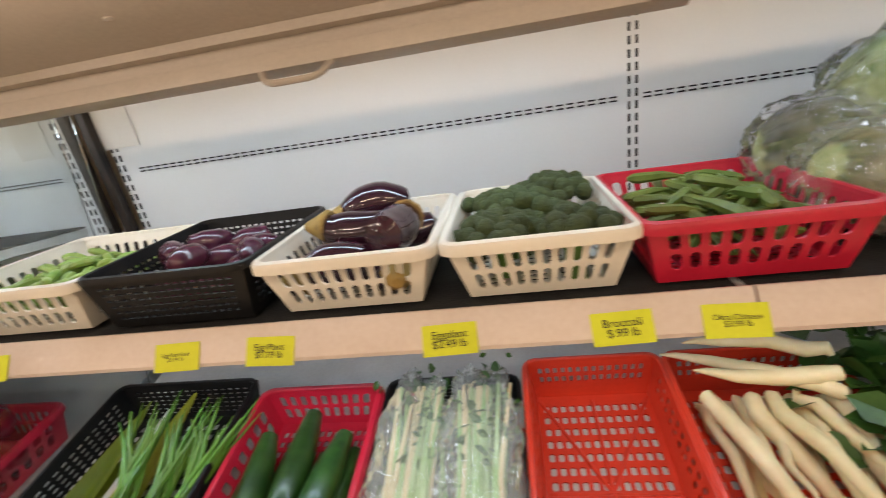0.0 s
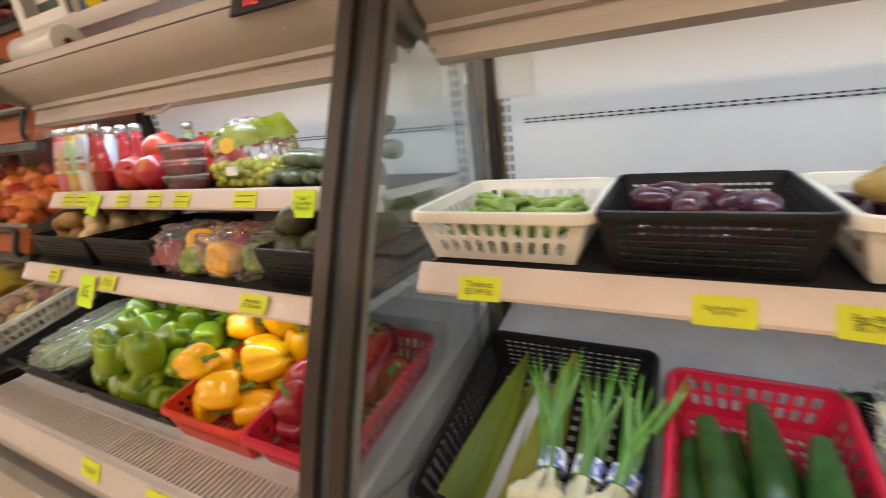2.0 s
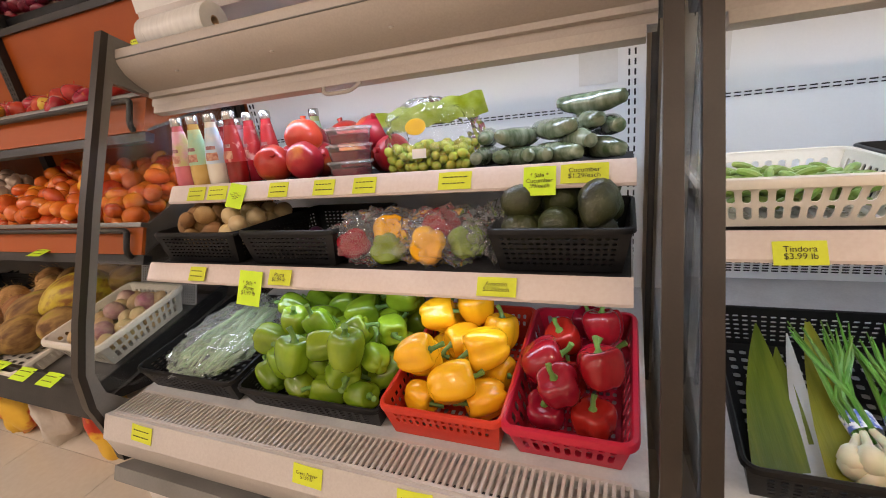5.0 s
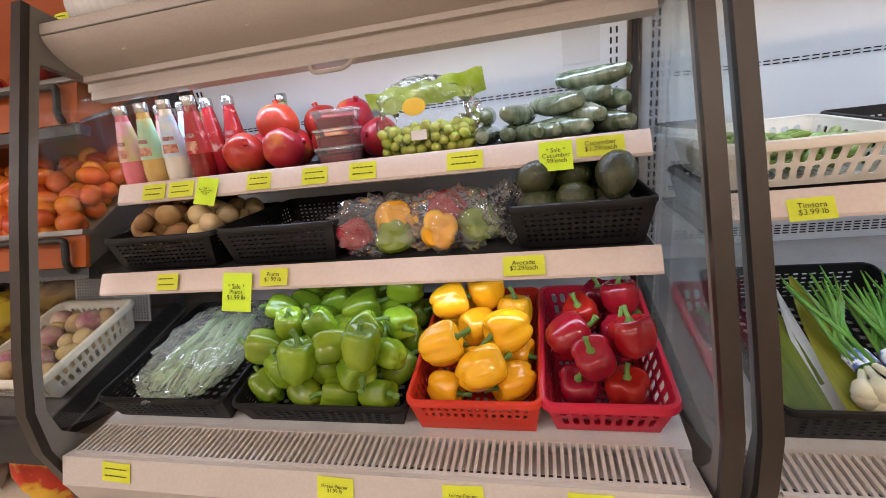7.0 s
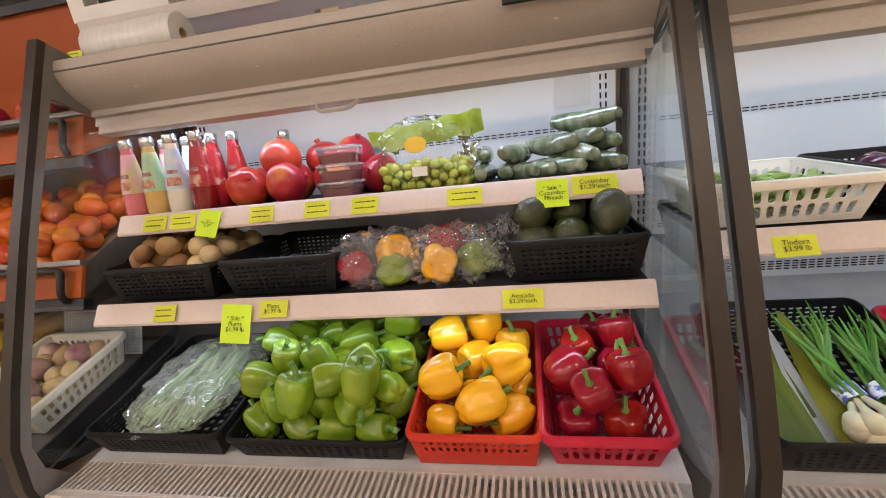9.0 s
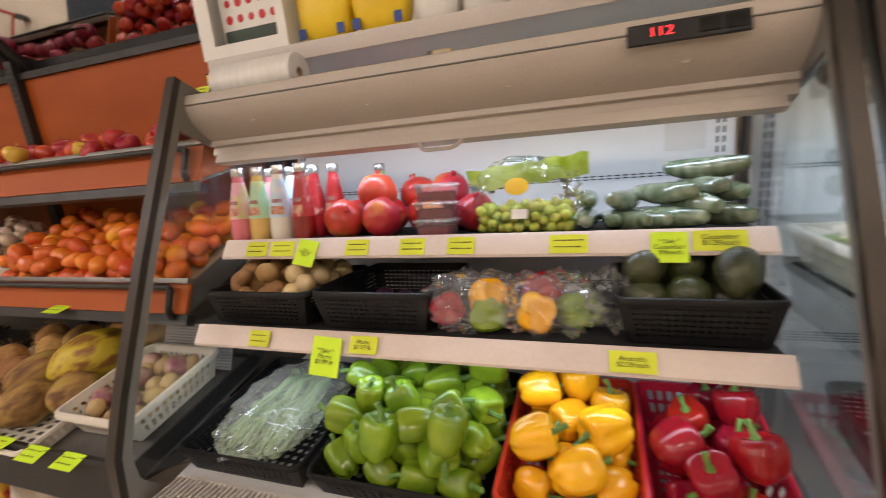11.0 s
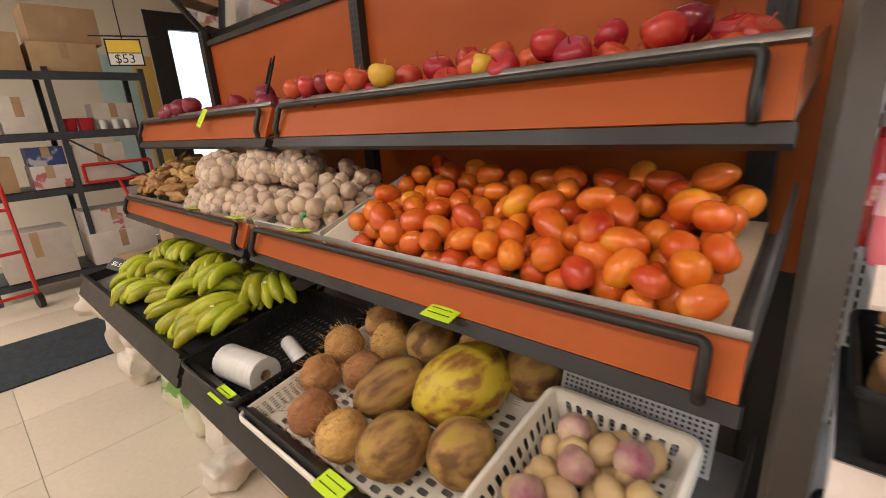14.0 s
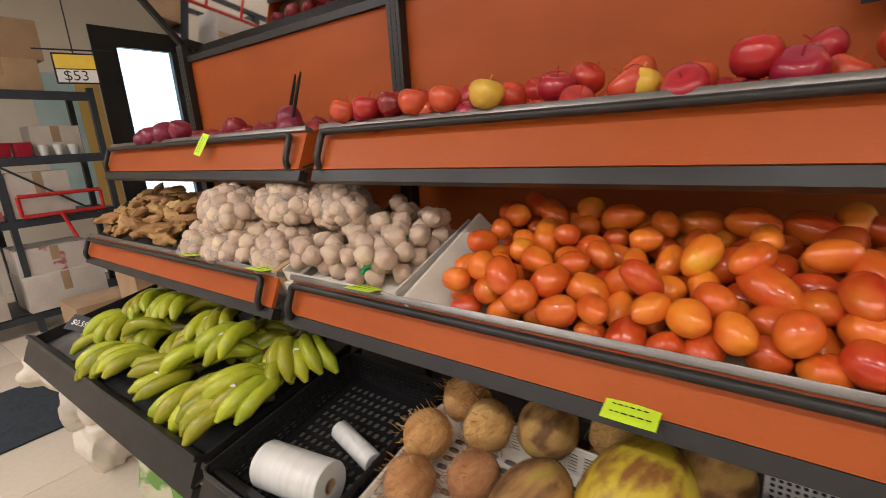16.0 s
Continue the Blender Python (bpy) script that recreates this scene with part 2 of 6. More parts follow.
# ---- the room ----
X0, X1, Y0, Y1 = -9.8, 3.2, -6.0, 2.06
floor = tagged(part("floor", boxed(X0, X1, Y0, 4.0, -0.06, -0.004), GROUT), "beige floor with thin grey grout joints", "floor", kind="structure")
ceiling = tagged(part("ceiling", boxed(X0, X1, Y0, 4.0, CEILING_Z, CEILING_Z + 0.1), CEIL), "plain white painted ceiling", "ceiling", kind="structure")
tagged(part("wall_north", boxed(-5.95, X1, Y1, Y1 + 0.12, 0, CEILING_Z), PAINT), "cream painted wall behind the cases", "wall", kind="structure")
tagged(part("wall_south", boxed(X0, X1, Y0 - 0.12, Y0, 0, CEILING_Z), PAINT), "cream painted wall across the aisle", "wall", kind="structure")
tagged(part("wall_east", boxed(X1, X1 + 0.12, Y0 - 0.12, 4.0, 0, CEILING_Z), PAINT), "cream painted end wall", "wall", kind="structure")
tagged(part("wall_far_north", boxed(X0, -5.95, 4.0, 4.12, 0, CEILING_Z), PAINT), "cream painted wall of the back corner", "wall", kind="structure")
tagged(part("wall_return", boxed(-6.07, -5.95, Y1, 4.0, 0, CEILING_Z), PAINT), "cream painted return wall", "wall", kind="structure")
bm = boxed(X0 - 0.12, X0, Y0 - 0.12, 2.72, 0, CEILING_Z)
box(bm, X0 - 0.12, X0, 3.96, 4.12, 0, CEILING_Z), box(bm, X0 - 0.12, X0, 2.72, 3.96, 2.92, CEILING_Z)
tagged(part("wall_west", bm, PAINT), "cream painted wall with a glazed doorway", "wall", kind="structure")

for cx, cy in CEILING_LIGHTS:
    fix = thing("ceiling_light", "white ceiling strip light with a glowing diffuser", "ceiling light", "ceiling lights", m=pose(cx, cy, CEILING_Z))
    part("housing", boxed(-0.62, 0.62, -0.15, 0.15, -0.05, -0.002, bevel=0.006), ENAMEL, fix)
    part("diffuser", boxed(-0.60, 0.60, -0.13, 0.13, -0.075, -0.05, bevel=0.008), TUBE_GLOW, fix)


# ---- refrigerated cases ----
PANEL = [(0.509, 1.715), (0.502, 1.2), (0.506, 0.86), (0.515, 0.72), (0.55, 0.62), (0.63, 0.50), (0.66, 0.44)]
GLASS_EDGE = [(0.548, 1.575), (0.540, 1.2), (0.545, 0.86), (0.556, 0.72), (0.590, 0.66), (1.34, 0.66), (0.98, 1.70), (0.80, 1.70), (0.72, 1.575)]


def side_panel(parent, x, back=0.0):
    """A side panel: bronze front edge, grey surround, clear pane, dark rear post."""
    outline = [(y + back, z) for y, z in PANEL] + [(0.74, 0.44), (0.70, 0.60), (0.62, 0.645), (0.590 + back, 0.66), (0.556 + back, 0.72), (0.545 + back, 0.86), (0.540 + back, 1.2), (0.548 + back, 1.575), (0.72, 1.585), (0.80, 1.715)]
    ob = part("side_panel", prism(bmesh.new(), outline, x - 0.0135, x + 0.0135), GREY, parent, "grey painted side panel with a clear pane")
    edge = [(y + back - 0.004, z) for y, z in PANEL]
    part("edge_trim", prism(bmesh.new(), edge + [(y + 0.020, z) for y, z in edge[::-1]], x - 0.0155, x + 0.0155), BRONZE, ob, "dark bronze front edge")
    pane = part("pane", prism(bmesh.new(), GLASS_EDGE, x - 0.003, x + 0.003), GLASS, ob, "clear glass")
    pane.visible_shadow = False
    part("rear_post", boxed(x - 0.012, x + 0.012, 1.098, 1.120, 0.62, 1.78), BRONZE, ob, "dark rear post").matrix_basis = plumb(1.12, 1.5)
    return ob


def canopy(parent, x0, x1, handle_x):
    prof = [(0.552, 1.682), (0.546, 1.676), (0.547, 1.655), (0.556, 1.636), (0.580, 1.614), (0.615, 1.598), (0.655, 1.588), (0.655, 1.572), (0.668, 1.572), (0.668, 1.548), (0.700, 1.548), (0.700, 1.682)]
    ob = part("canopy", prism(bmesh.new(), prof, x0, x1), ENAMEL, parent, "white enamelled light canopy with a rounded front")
    part("seam", boxed(x0 + 0.002, x1 - 0.002, 0.5465, 0.552, 1.6475, 1.6500), GREY, ob)
    part("blind_rail", boxed(x0 + 0.02, x1 - 0.02, 0.660, 0.690, 1.520, 1.5475, bevel=0.004), ENAMEL, ob)
    part("handle", bar(arc([(handle_x - 0.058, 0.668, 1.524), (handle_x - 0.042, 0.650, 1.494), (handle_x + 0.042, 0.650, 1.494), (handle_x + 0.058, 0.668, 1.524)], 0.02), 0.005), ENAMEL, ob, "bent plastic blind handle")
    screw = finish(lathe(lambda a, v: (0.007 * math.sin(math.pi * v) * math.cos(a), 0.007 * math.sin(math.pi * v) * math.sin(a), 0.003 * math.cos(math.pi * v)), 10, 6), "screw", WHITE_ENAMEL)
    for i in range(4):
        shared("screw", screw, ob, pose(x0 + (x1 - x0) * (0.14 + 0.24 * i), 0.5975, 1.6055, 25))
    part("lamp_tube", bar([(x0 + 0.05, 0.735, 1.585), (x1 - 0.05, 0.735, 1.585)], 0.012), CASE_GLOW, ob, "fluorescent tube")
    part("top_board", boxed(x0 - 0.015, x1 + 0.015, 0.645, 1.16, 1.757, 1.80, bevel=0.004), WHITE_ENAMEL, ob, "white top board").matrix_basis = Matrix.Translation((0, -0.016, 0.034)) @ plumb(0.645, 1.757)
    return ob


def shelf(parent, x0, x1, z, tilt, front=0.70):
    """A shelf with a price rail whose top lies at z."""
    run = 1.115 - front
    up = run * math.tan(radians(tilt))
    ob = part("shelf", prism(bmesh.new(), [(front, z - 0.012), (1.115, z - 0.012 + up), (1.115, z - 0.034 + up), (front, z - 0.034)], x0, x1), SHELF, parent, "painted steel shelf")
    part("matting", prism(bmesh.new(), [(front + 0.012, z - 0.0115), (1.112, z - 0.0115 + up), (1.112, z - 0.006 + up), (front + 0.012, z - 0.006)], x0 + 0.004, x1 - 0.004), MATTING, ob, "black rubber matting")
    part("price_rail", prism(bmesh.new(), [(front - 0.004, z + 0.002), (front + 0.010, z + 0.002), (front + 0.010, z - 0.055), (front - 0.012, z - 0.058), (front - 0.016, z - 0.052), (front - 0.008, z - 0.004)], x0, x1), LIP, ob, "pinkish plastic price rail")
    return ob


def grille(parent, x0, x1):
    # the black sheet paints the shade seen through the gaps between slats
    ob = part("grille", boxed(x0, x1, 0.605, 0.690, 0.600, 0.606), SLOT, parent, "white slotted air grille backed by a black sheet for shade")
    tilt = pose(0, 0.645, 0.622, 24)
    rail = part("grille_frame", box(boxed(x0, x1, -0.052, -0.044, -0.006, 0.006), x0, x1, 0.044, 0.052, -0.006, 0.006), WHITE_ENAMEL, ob)
    rail.matrix_basis = tilt
    slat = finish(boxed(-0.0035, 0.0035, -0.044, 0.044, -0.005, 0.005), "slat", WHITE_ENAMEL)
    k = int((x1 - x0) / 0.0155)
    for i in range(k + 1):
        shared("slat", slat, ob, Matrix.Translation((x0 + (x1 - x0) * i / k, 0, 0)) @ tilt)
    return ob


def body(parent, x0, x1, rear=0.885):
    """Base, deck, back panel and plinth."""
    part("base", prism(bmesh.new(), [(0.585, 0.600), (0.585, 0.530), (0.595, 0.520), (0.63, 0.470), leaned(0.80, 0.40), leaned(0.80, 0.10), leaned(1.68, 0.10), leaned(1.68, 0.33)], x0, x1), WHITE_ENAMEL, parent, "white enamelled base")
    part("bumper", boxed(x0, x1, 0.622, 0.68, 0.395, 0.440, bevel=0.006), GREY, parent, "grey bumper strip")
    part("kick_plate", prism(bmesh.new(), [leaned(0.86, 0), leaned(0.89, 0), leaned(0.89, 0.10), leaned(0.86, 0.10)], x0, x1), PLINTH, parent)
    part("deck", prism(bmesh.new(), [(0.69, 0.606), (0.69, 0.640), (1.36, 0.64 + (rear - 0.64) * 1.56), (1.36, 0.70)], x0, x1), SHELF, parent, "white sloping deck")
    part("back_panel", boxed(x0, x1, 1.125, 1.15, 0.65, 1.985), BACK, parent, "white back panel with slot rows").matrix_basis = plumb(1.12, 1.5)


def dashes(parent, x0, x1, z, rows=2, step=0.0235, length=0.016, gap=0.0085):
    bm = bmesh.new()
    for r in range(rows):
        for i in range(int((x1 - x0) / step)):
            x = x0 + i * step
            box(bm, x, x + length, 1.1225, 1.1265, z - r * gap, z - r * gap + 0.0032)
    row = part("slot_row", bm, SLOT, parent, "rows of small dark air slots", smooth=0)
    row["kind"], row.matrix_basis = "stuff", plumb(1.12, 1.5)


def upright(parent, x, z0=0.66, z1=1.74):
    bm = bmesh.new()
    for side in (-0.008, 0.008):
        for i in range(int((z1 - z0) / 0.027)):
            box(bm, x + side - 0.0025, x + side + 0.0025, 1.1225, 1.1265, z0 + i * 0.027, z0 + i * 0.027 + 0.017)
    strip = part("slotted_strip", bm, SLOT, parent, "slotted shelf strip", smooth=0)
    strip["kind"], strip.matrix_basis = "stuff", plumb(1.12, 1.5)


case_a = thing("refrigerated_case", "white open refrigerated produce case with clear sides, two shelves", "display case", "refrigerated cases")
XA0, XA1 = -2.641, -1.1495
side_panel(case_a, XA0 - 0.004), side_panel(case_a, XA1 + 0.004, 0.018)
body(case_a, XA0 + 0.019, XA1 - 0.019)
canopy(case_a, XA0 + 0.010, XA1 - 0.012, -1.90)
shelf(case_a, -2.60, -1.196, 1.298, 18, 0.738), shelf(case_a, -2.610, -1.200, 1.046, 20, 0.690)
grille(case_a, -2.605, -1.20)
dashes(case_a, -2.59, -1.25, 1.555), dashes(case_a, -2.59, -1.25, 1.215), upright(case_a, -1.205), upright(case_a, -2.60)

case_b = thing("refrigerated_case", "long white open refrigerated produce case with one shelf", "display case", "refrigerated cases")
XB0, XB1 = -1.0845, 1.85
side_panel(case_b, XB0 - 0.004, 0.022), side_panel(case_b, XB1)
body(case_b, XB0 + 0.019, XB1 - 0.022, 0.92)
canopy(case_b, XB0 + 0.02, 0.262, -0.31), canopy(case_b, 0.266, XB1 - 0.022, 1.0)
shelf(case_b, -1.06, 0.283, 1.140, 22, 0.705), shelf(case_b, 0.287, 1.80, 1.140, 22, 0.705)
grille(case_b, -1.055, 1.80)
dashes(case_b, -1.0, 0.250, 1.553), dashes(case_b, 0.295, 1.8, 1.553), upright(case_b, 0.272), upright(case_b, -1.052)
dashes(case_b, -1.03, 1.8, 1.06, rows=4)


# ---- produce rack ----
def tray(parent, name, x0, x1, lip, face, rear, bed_drop, colour, lip_mat):
    """A sloping bin: front panel, steel lip, bed, sides. lip and rear are (y, z) of the top edges."""
    (ly, lz), (ry, rz) = lip, rear
    ob = part(name, prism(bmesh.new(), [(ly + 0.012, lz - face + 0.012), (ry, rz - bed_drop), (ry, rz - bed_drop - 0.012), (ly + 0.012, lz - face)], x0, x1), TRAYBED, parent, "sloping tray bed")
    part("front_panel", prism(bmesh.new(), [(ly, lz - 0.008), (ly + 0.012, lz - 0.008), (ly + 0.012, lz - face), (ly, lz - face)], x0, x1), colour, ob, "orange laminate front")
    part("front_lip", boxed(x0 - 0.004, x1 + 0.004, ly - 0.012, ly + 0.016, lz - 0.008, lz + 0.008, bevel=0.003), lip_mat, ob, "worn steel lip")
    for x in (x0, x1 - 0.008):
        part("tray_side", prism(bmesh.new(), [(ly + 0.012, lz), (ry, rz), (ry, rz - bed_drop), (ly + 0.012, lz - face + 0.006)], x, x + 0.008), colour if face > 0.11 else lip_mat, ob, "tray side")
    part("support_bar", boxed(x0 - 0.006, x1 + 0.006, ly + 0.004, ly + 0.034, lz - face - 0.034, lz - face - 0.002), BLACK, ob, "black steel support bar")
    return ob


def rail(parent, x0, x1, y, z, drop):
    pts = arc([(x0, y, z - drop), (x0, y - 0.018, z - drop * 0.8), (x0, y - 0.022, z), (x0 + 0.03, y - 0.024, z), (x1 - 0.03, y - 0.024, z), (x1, y - 0.022, z), (x1, y - 0.018, z - drop * 0.8), (x1, y, z - drop)], 0.03)
    part("guard_rail", bar(pts, 0.010, 10), BLACK, parent, "black bent guard rail")


def rack(x0, x1, posts, leg_x):
    ob = thing("produce_rack", "orange laminate produce rack with three sloping trays", "produce rack", "produce racks")
    part("back_panel", boxed(x0, x1, 1.075, 1.095, 1.30, 2.215), ORANGE, ob, "orange laminate back panel").matrix_basis = plumb(1.085, 1.84)
    # black here stands for the shade behind the lower trays
    part("lower_back", boxed(x0, x1, 1.075, 1.095, 0.55, 1.298), BLACK, ob, "lower back panel, coloured black for the shade behind the trays").matrix_basis = plumb(1.085, 1.84)
    part("cap_rail", boxed(x0, x1, 1.055, 1.10, 2.215, 2.245), BLACK, ob).matrix_basis = plumb(1.085, 1.84)
    for x in posts:
        up = part("upright", boxed(x - 0.028, x + 0.028, 1.035, 1.0745, 0.5, 2.30), BLACK, ob, "black slotted steel upright")
        up.matrix_basis = plumb(1.085, 1.84)
        bm = bmesh.new()
        for i in range(17):
            for s in (-0.011, 0.011):
                box(bm, x + s - 0.003, x + s + 0.003, 1.0335, 1.036, 1.86 + i * 0.025, 1.86 + i * 0.025 + 0.015)
        part("slot_column", bm, SLOT, up, smooth=0)["kind"] = "stuff"
    t = tray(ob, "top_tray", x0 + 0.012, x1 - 0.012, (0.70, 1.612), 0.125, (1.06, 1.84), 0.10, ORANGE, STEEL)
    rail(t, x0 + 0.04, x1 - 0.06, 0.70, 1.588, 0.10)
    t = tray(ob, "middle_tray", x0 + 0.012, x1 - 0.012, (0.72, 1.172), 0.10, (1.06, 1.50), 0.11, ORANGE, STEEL)
    rail(t, x0 + 0.04, x1 - 0.06, 0.72, 1.150, 0.09)
    tray(ob, "bottom_tray", x0, x1, (0.60, 0.672), 0.075, (1.065, 0.985), 0.06, BLACK, BLACK)
    for x in leg_x:
        part("leg", boxed(x - 0.03, x + 0.03, 0.96, 1.02, 0.215, 0.76), BLACK, ob, "black steel leg").matrix_basis = plumb(0.99, 0.72)
        part("arm", prism(bmesh.new(), [(0.64, 0.590), (1.0, 0.70), (1.0, 0.64), (0.64, 0.565)], x - 0.02, x + 0.02), BLACK, ob)
    drop = Matrix.Translation((0, -0.118, -0.22))
    m = part("mirror", prism(bmesh.new(), [(1.05, 2.445), (0.50, 2.705), (0.503, 2.711), (1.053, 2.451)], x0 + 0.02, x1 - 0.02), MIRROR, ob, "tilted mirror above the rack")
    m.matrix_basis = drop
    part("mirror_frame", prism(bmesh.new(), [(1.06, 2.456), (0.48, 2.728), (0.487, 2.744), (1.075, 2.472)], x0, x1), BLACK, ob).matrix_basis = drop
    for x in (x0, x1 - 0.03):
        part("mirror_strut", prism(bmesh.new(), [(1.05, 2.43), (0.48, 2.70), (0.48, 2.745), (1.05, 2.475)], x, x + 0.03), BLACK, ob).matrix_basis = drop
    return ob


rack_a = rack(-4.205, -2.703, (-4.230, -2.80), (-4.135, -2.82))
rack_b = rack(-5.76, -4.250, (-5.73,), (-5.68,))


# ---- produce and containers: materials ----
def produce(name, c1, c2, rough=0.3, scale=18, bump=0.05, bs=120, vary=0.12, **k):
    return mat(name, c1, c2, rough, scale, bump, bs, vary=vary, **k)


P_WHITE = mat("white_plastic", (0.74, 0.70, 0.62), (0.68, 0.64, 0.56), 0.35, 6, 0.04, 120)
P_BLACK = mat("black_plastic", (0.010, 0.010, 0.0105), (0.006, 0.006, 0.0065), 0.42, 8, 0.08, 150, spec=0.3)
P_CRIMSON = mat("crimson_plastic", (0.52, 0.016, 0.045), (0.44, 0.012, 0.035), 0.34, 7, 0.04, 120)
P_RED = mat("red_plastic", (0.60, 0.045, 0.020), (0.52, 0.035, 0.016), 0.36, 7, 0.04, 120)
GREEN_PEPPER = produce("green_pepper", (0.10, 0.20, 0.008), (0.24, 0.34, 0.016), 0.24, 10, 0.06, 60, 0.18, coat=0.25)
YELLOW_PEPPER = produce("yellow_pepper", (0.82, 0.385, 0.005), (0.86, 0.46, 0.008), 0.2, 9, 0.04, 60, 0.08, coat=0.25)
RED_PEPPER = produce("red_pepper", (0.24, 0.005, 0.012), (0.33, 0.008, 0.016), 0.22, 9, 0.05, 60, 0.15, coat=0.25)
STEM = produce("green_stem", (0.16, 0.30, 0.06), (0.10, 0.20, 0.04), 0.5, 40, 0.2, 150)
TOMATO = produce("tomato", (0.58, 0.080, 0.012), (0.70, 0.19, 0.016), 0.22, 9, 0.03, 60, 0.20, coat=0.25, c3=(0.70, 0.34, 0.02), sharp=(0.36, 0.60))
APPLE = produce("red_apple", (0.36, 0.014, 0.018), (0.48, 0.035, 0.022), 0.25, 22, 0.04, 90, 0.3, coat=0.25, c3=(0.68, 0.34, 0.08), stretch=(1, 1, 0.35))
GOLD_APPLE = produce("golden_apple", (0.74, 0.50, 0.06), (0.66, 0.42, 0.05), 0.3, 20)
DARK_APPLE = produce("dark_apple", (0.16, 0.006, 0.014), (0.24, 0.010, 0.016), 0.2, 25, vary=0.2, coat=0.3)
ONION = produce("red_onion", (0.20, 0.012, 0.035), (0.28, 0.028, 0.05), 0.3, 30, 0.1, 60, 0.25, stretch=(1, 1, 0.2))
POMEGRANATE = produce("pomegranate", (0.34, 0.014, 0.014), (0.46, 0.040, 0.020), 0.34, 9, 0.06, 80, 0.18, c3=(0.66, 0.26, 0.04), sharp=(0.36, 0.58), coat=0.2)
EGGPLANT = produce("eggplant", (0.018, 0.005, 0.012), (0.035, 0.007, 0.018), 0.14, 10, 0.02, 60, 0.2, coat=0.5)
SMALL_EGGPLANT = produce("small_eggplant", (0.045, 0.008, 0.024), (0.085, 0.022, 0.045), 0.22, 40, 0.03, 80, 0.3, stretch=(1, 1, 0.15), coat=0.3)
CALYX = produce("dry_calyx", (0.34, 0.22, 0.06), (0.20, 0.13, 0.04), 0.7, 50, 0.4, 120)
BROCCOLI = produce("broccoli_floret", (0.030, 0.048, 0.016), (0.056, 0.080, 0.024), 0.75, 90, 0.9, 260, 0.15)
OKRA = produce("okra", (0.075, 0.12, 0.020), (0.13, 0.18, 0.04), 0.45, 30, 0.1, 120, 0.2)
TINDORA = produce("tindora", (0.16, 0.28, 0.05), (0.28, 0.38, 0.10), 0.35, 50, 0.05, 120, 0.2, stretch=(1, 1, 0.12))
CUCUMBER = produce("cucumber", (0.012, 0.045, 0.009), (0.030, 0.085, 0.016), 0.3, 30, 0.25, 60, 0.2, coat=0.2, stretch=(1, 1, 0.2))
WRAPPED = produce("wrapped_cucumber", (0.05, 0.085, 0.035), (0.24, 0.28, 0.19), 0.14, 40, 0.5, 70, 0.2, coat=0.8, stretch=(1, 1, 0.3))
AVOCADO = produce("avocado", (0.030, 0.034, 0.014), (0.060, 0.070, 0.022), 0.38, 25, 0.5, 170, 0.35, coat=0.15)
KIWI = produce("kiwi_fruit", (0.26, 0.14, 0.05), (0.34, 0.19, 0.075), 0.75, 30, 0.4, 220, 0.18)
PALE_ONION = produce("pale_onion", (0.62, 0.44, 0.20), (0.70, 0.58, 0.34), 0.4, 18, 0.1, 80)
PLUM = produce("plum", (0.030, 0.008, 0.022), (0.055, 0.014, 0.04), 0.3, 15, 0.03, 60)
COCONUT = produce("coconut_husk", (0.34, 0.16, 0.05), (0.54, 0.31, 0.12), 0.9, 30, 1.0, 170, 0.3, fine=0.4, stretch=(1, 1, 0.3))
YAM = produce("brown_husk", (0.15, 0.075, 0.024), (0.42, 0.26, 0.075), 0.75, 24, 1.0, 70, 0.2, c3=(0.40, 0.31, 0.05), stretch=(1, 1, 0.4), sharp=(0.38, 0.58))
GREEN_HUSK = produce("green_husk", (0.56, 0.43, 0.030), (0.26, 0.115, 0.03), 0.45, 26, 0.5, 60, 0.05, sharp=(0.46, 0.62), detail=7, stretch=(1, 1, 0.6))
POTATO = produce("potato", (0.50, 0.35, 0.16), (0.58, 0.42, 0.22), 0.6, 16, 0.3, 120, 0.15)
BEET = produce("purple_turnip", (0.22, 0.04, 0.10), (0.62, 0.46, 0.34), 0.35, 14, 0.1, 80)
BANANA = produce("green_banana", (0.25, 0.30, 0.012), (0.45, 0.45, 0.024), 0.32, 7, 0.05, 60, 0.28, stretch=(1, 1, 0.4))
BANANA_STEM = produce("banana_stem", (0.15, 0.13, 0.04), (0.09, 0.07, 0.025), 0.7, 40, 0.3, 120)
GINGER = produce("ginger_root", (0.48, 0.29, 0.11), (0.36, 0.20, 0.07), 0.65, 25, 0.5, 110, 0.2)
GARLIC = produce("garlic_bulb", (0.64, 0.52, 0.38), (0.54, 0.39, 0.31), 0.5, 25, 0.2, 90, 0.12, stretch=(1, 1, 0.2))
LEEK_LEAF = produce("broad_leaf", (0.15, 0.23, 0.018), (0.25, 0.31, 0.03), 0.4, 10, 0.3, 60, 0.2, stretch=(6, 0.3, 1))
YELLOW_LEAF = produce("yellowing_leaf", (0.40, 0.37, 0.04), (0.28, 0.30, 0.03), 0.4, 10, 0.3, 60, 0.1, stretch=(6, 0.3, 1))
SCALLION = produce("scallion_leaf", (0.055, 0.16, 0.018), (0.11, 0.24, 0.03), 0.35, 20, 0.05, 60, 0.2)
BULB = produce("white_bulb", (0.72, 0.66, 0.48), (0.58, 0.54, 0.36), 0.35, 18, 0.05, 60, 0.08, sub=0.2)
DAIKON = produce("white_root", (0.74, 0.63, 0.40), (0.64, 0.52, 0.29), 0.5, 12, 0.25, 70, 0.08, sub=0.1, stretch=(1, 1, 2))
GREENS = produce("dark_greens", (0.022, 0.070, 0.012), (0.05, 0.12, 0.02), 0.4, 25, 0.3, 80, 0.3)
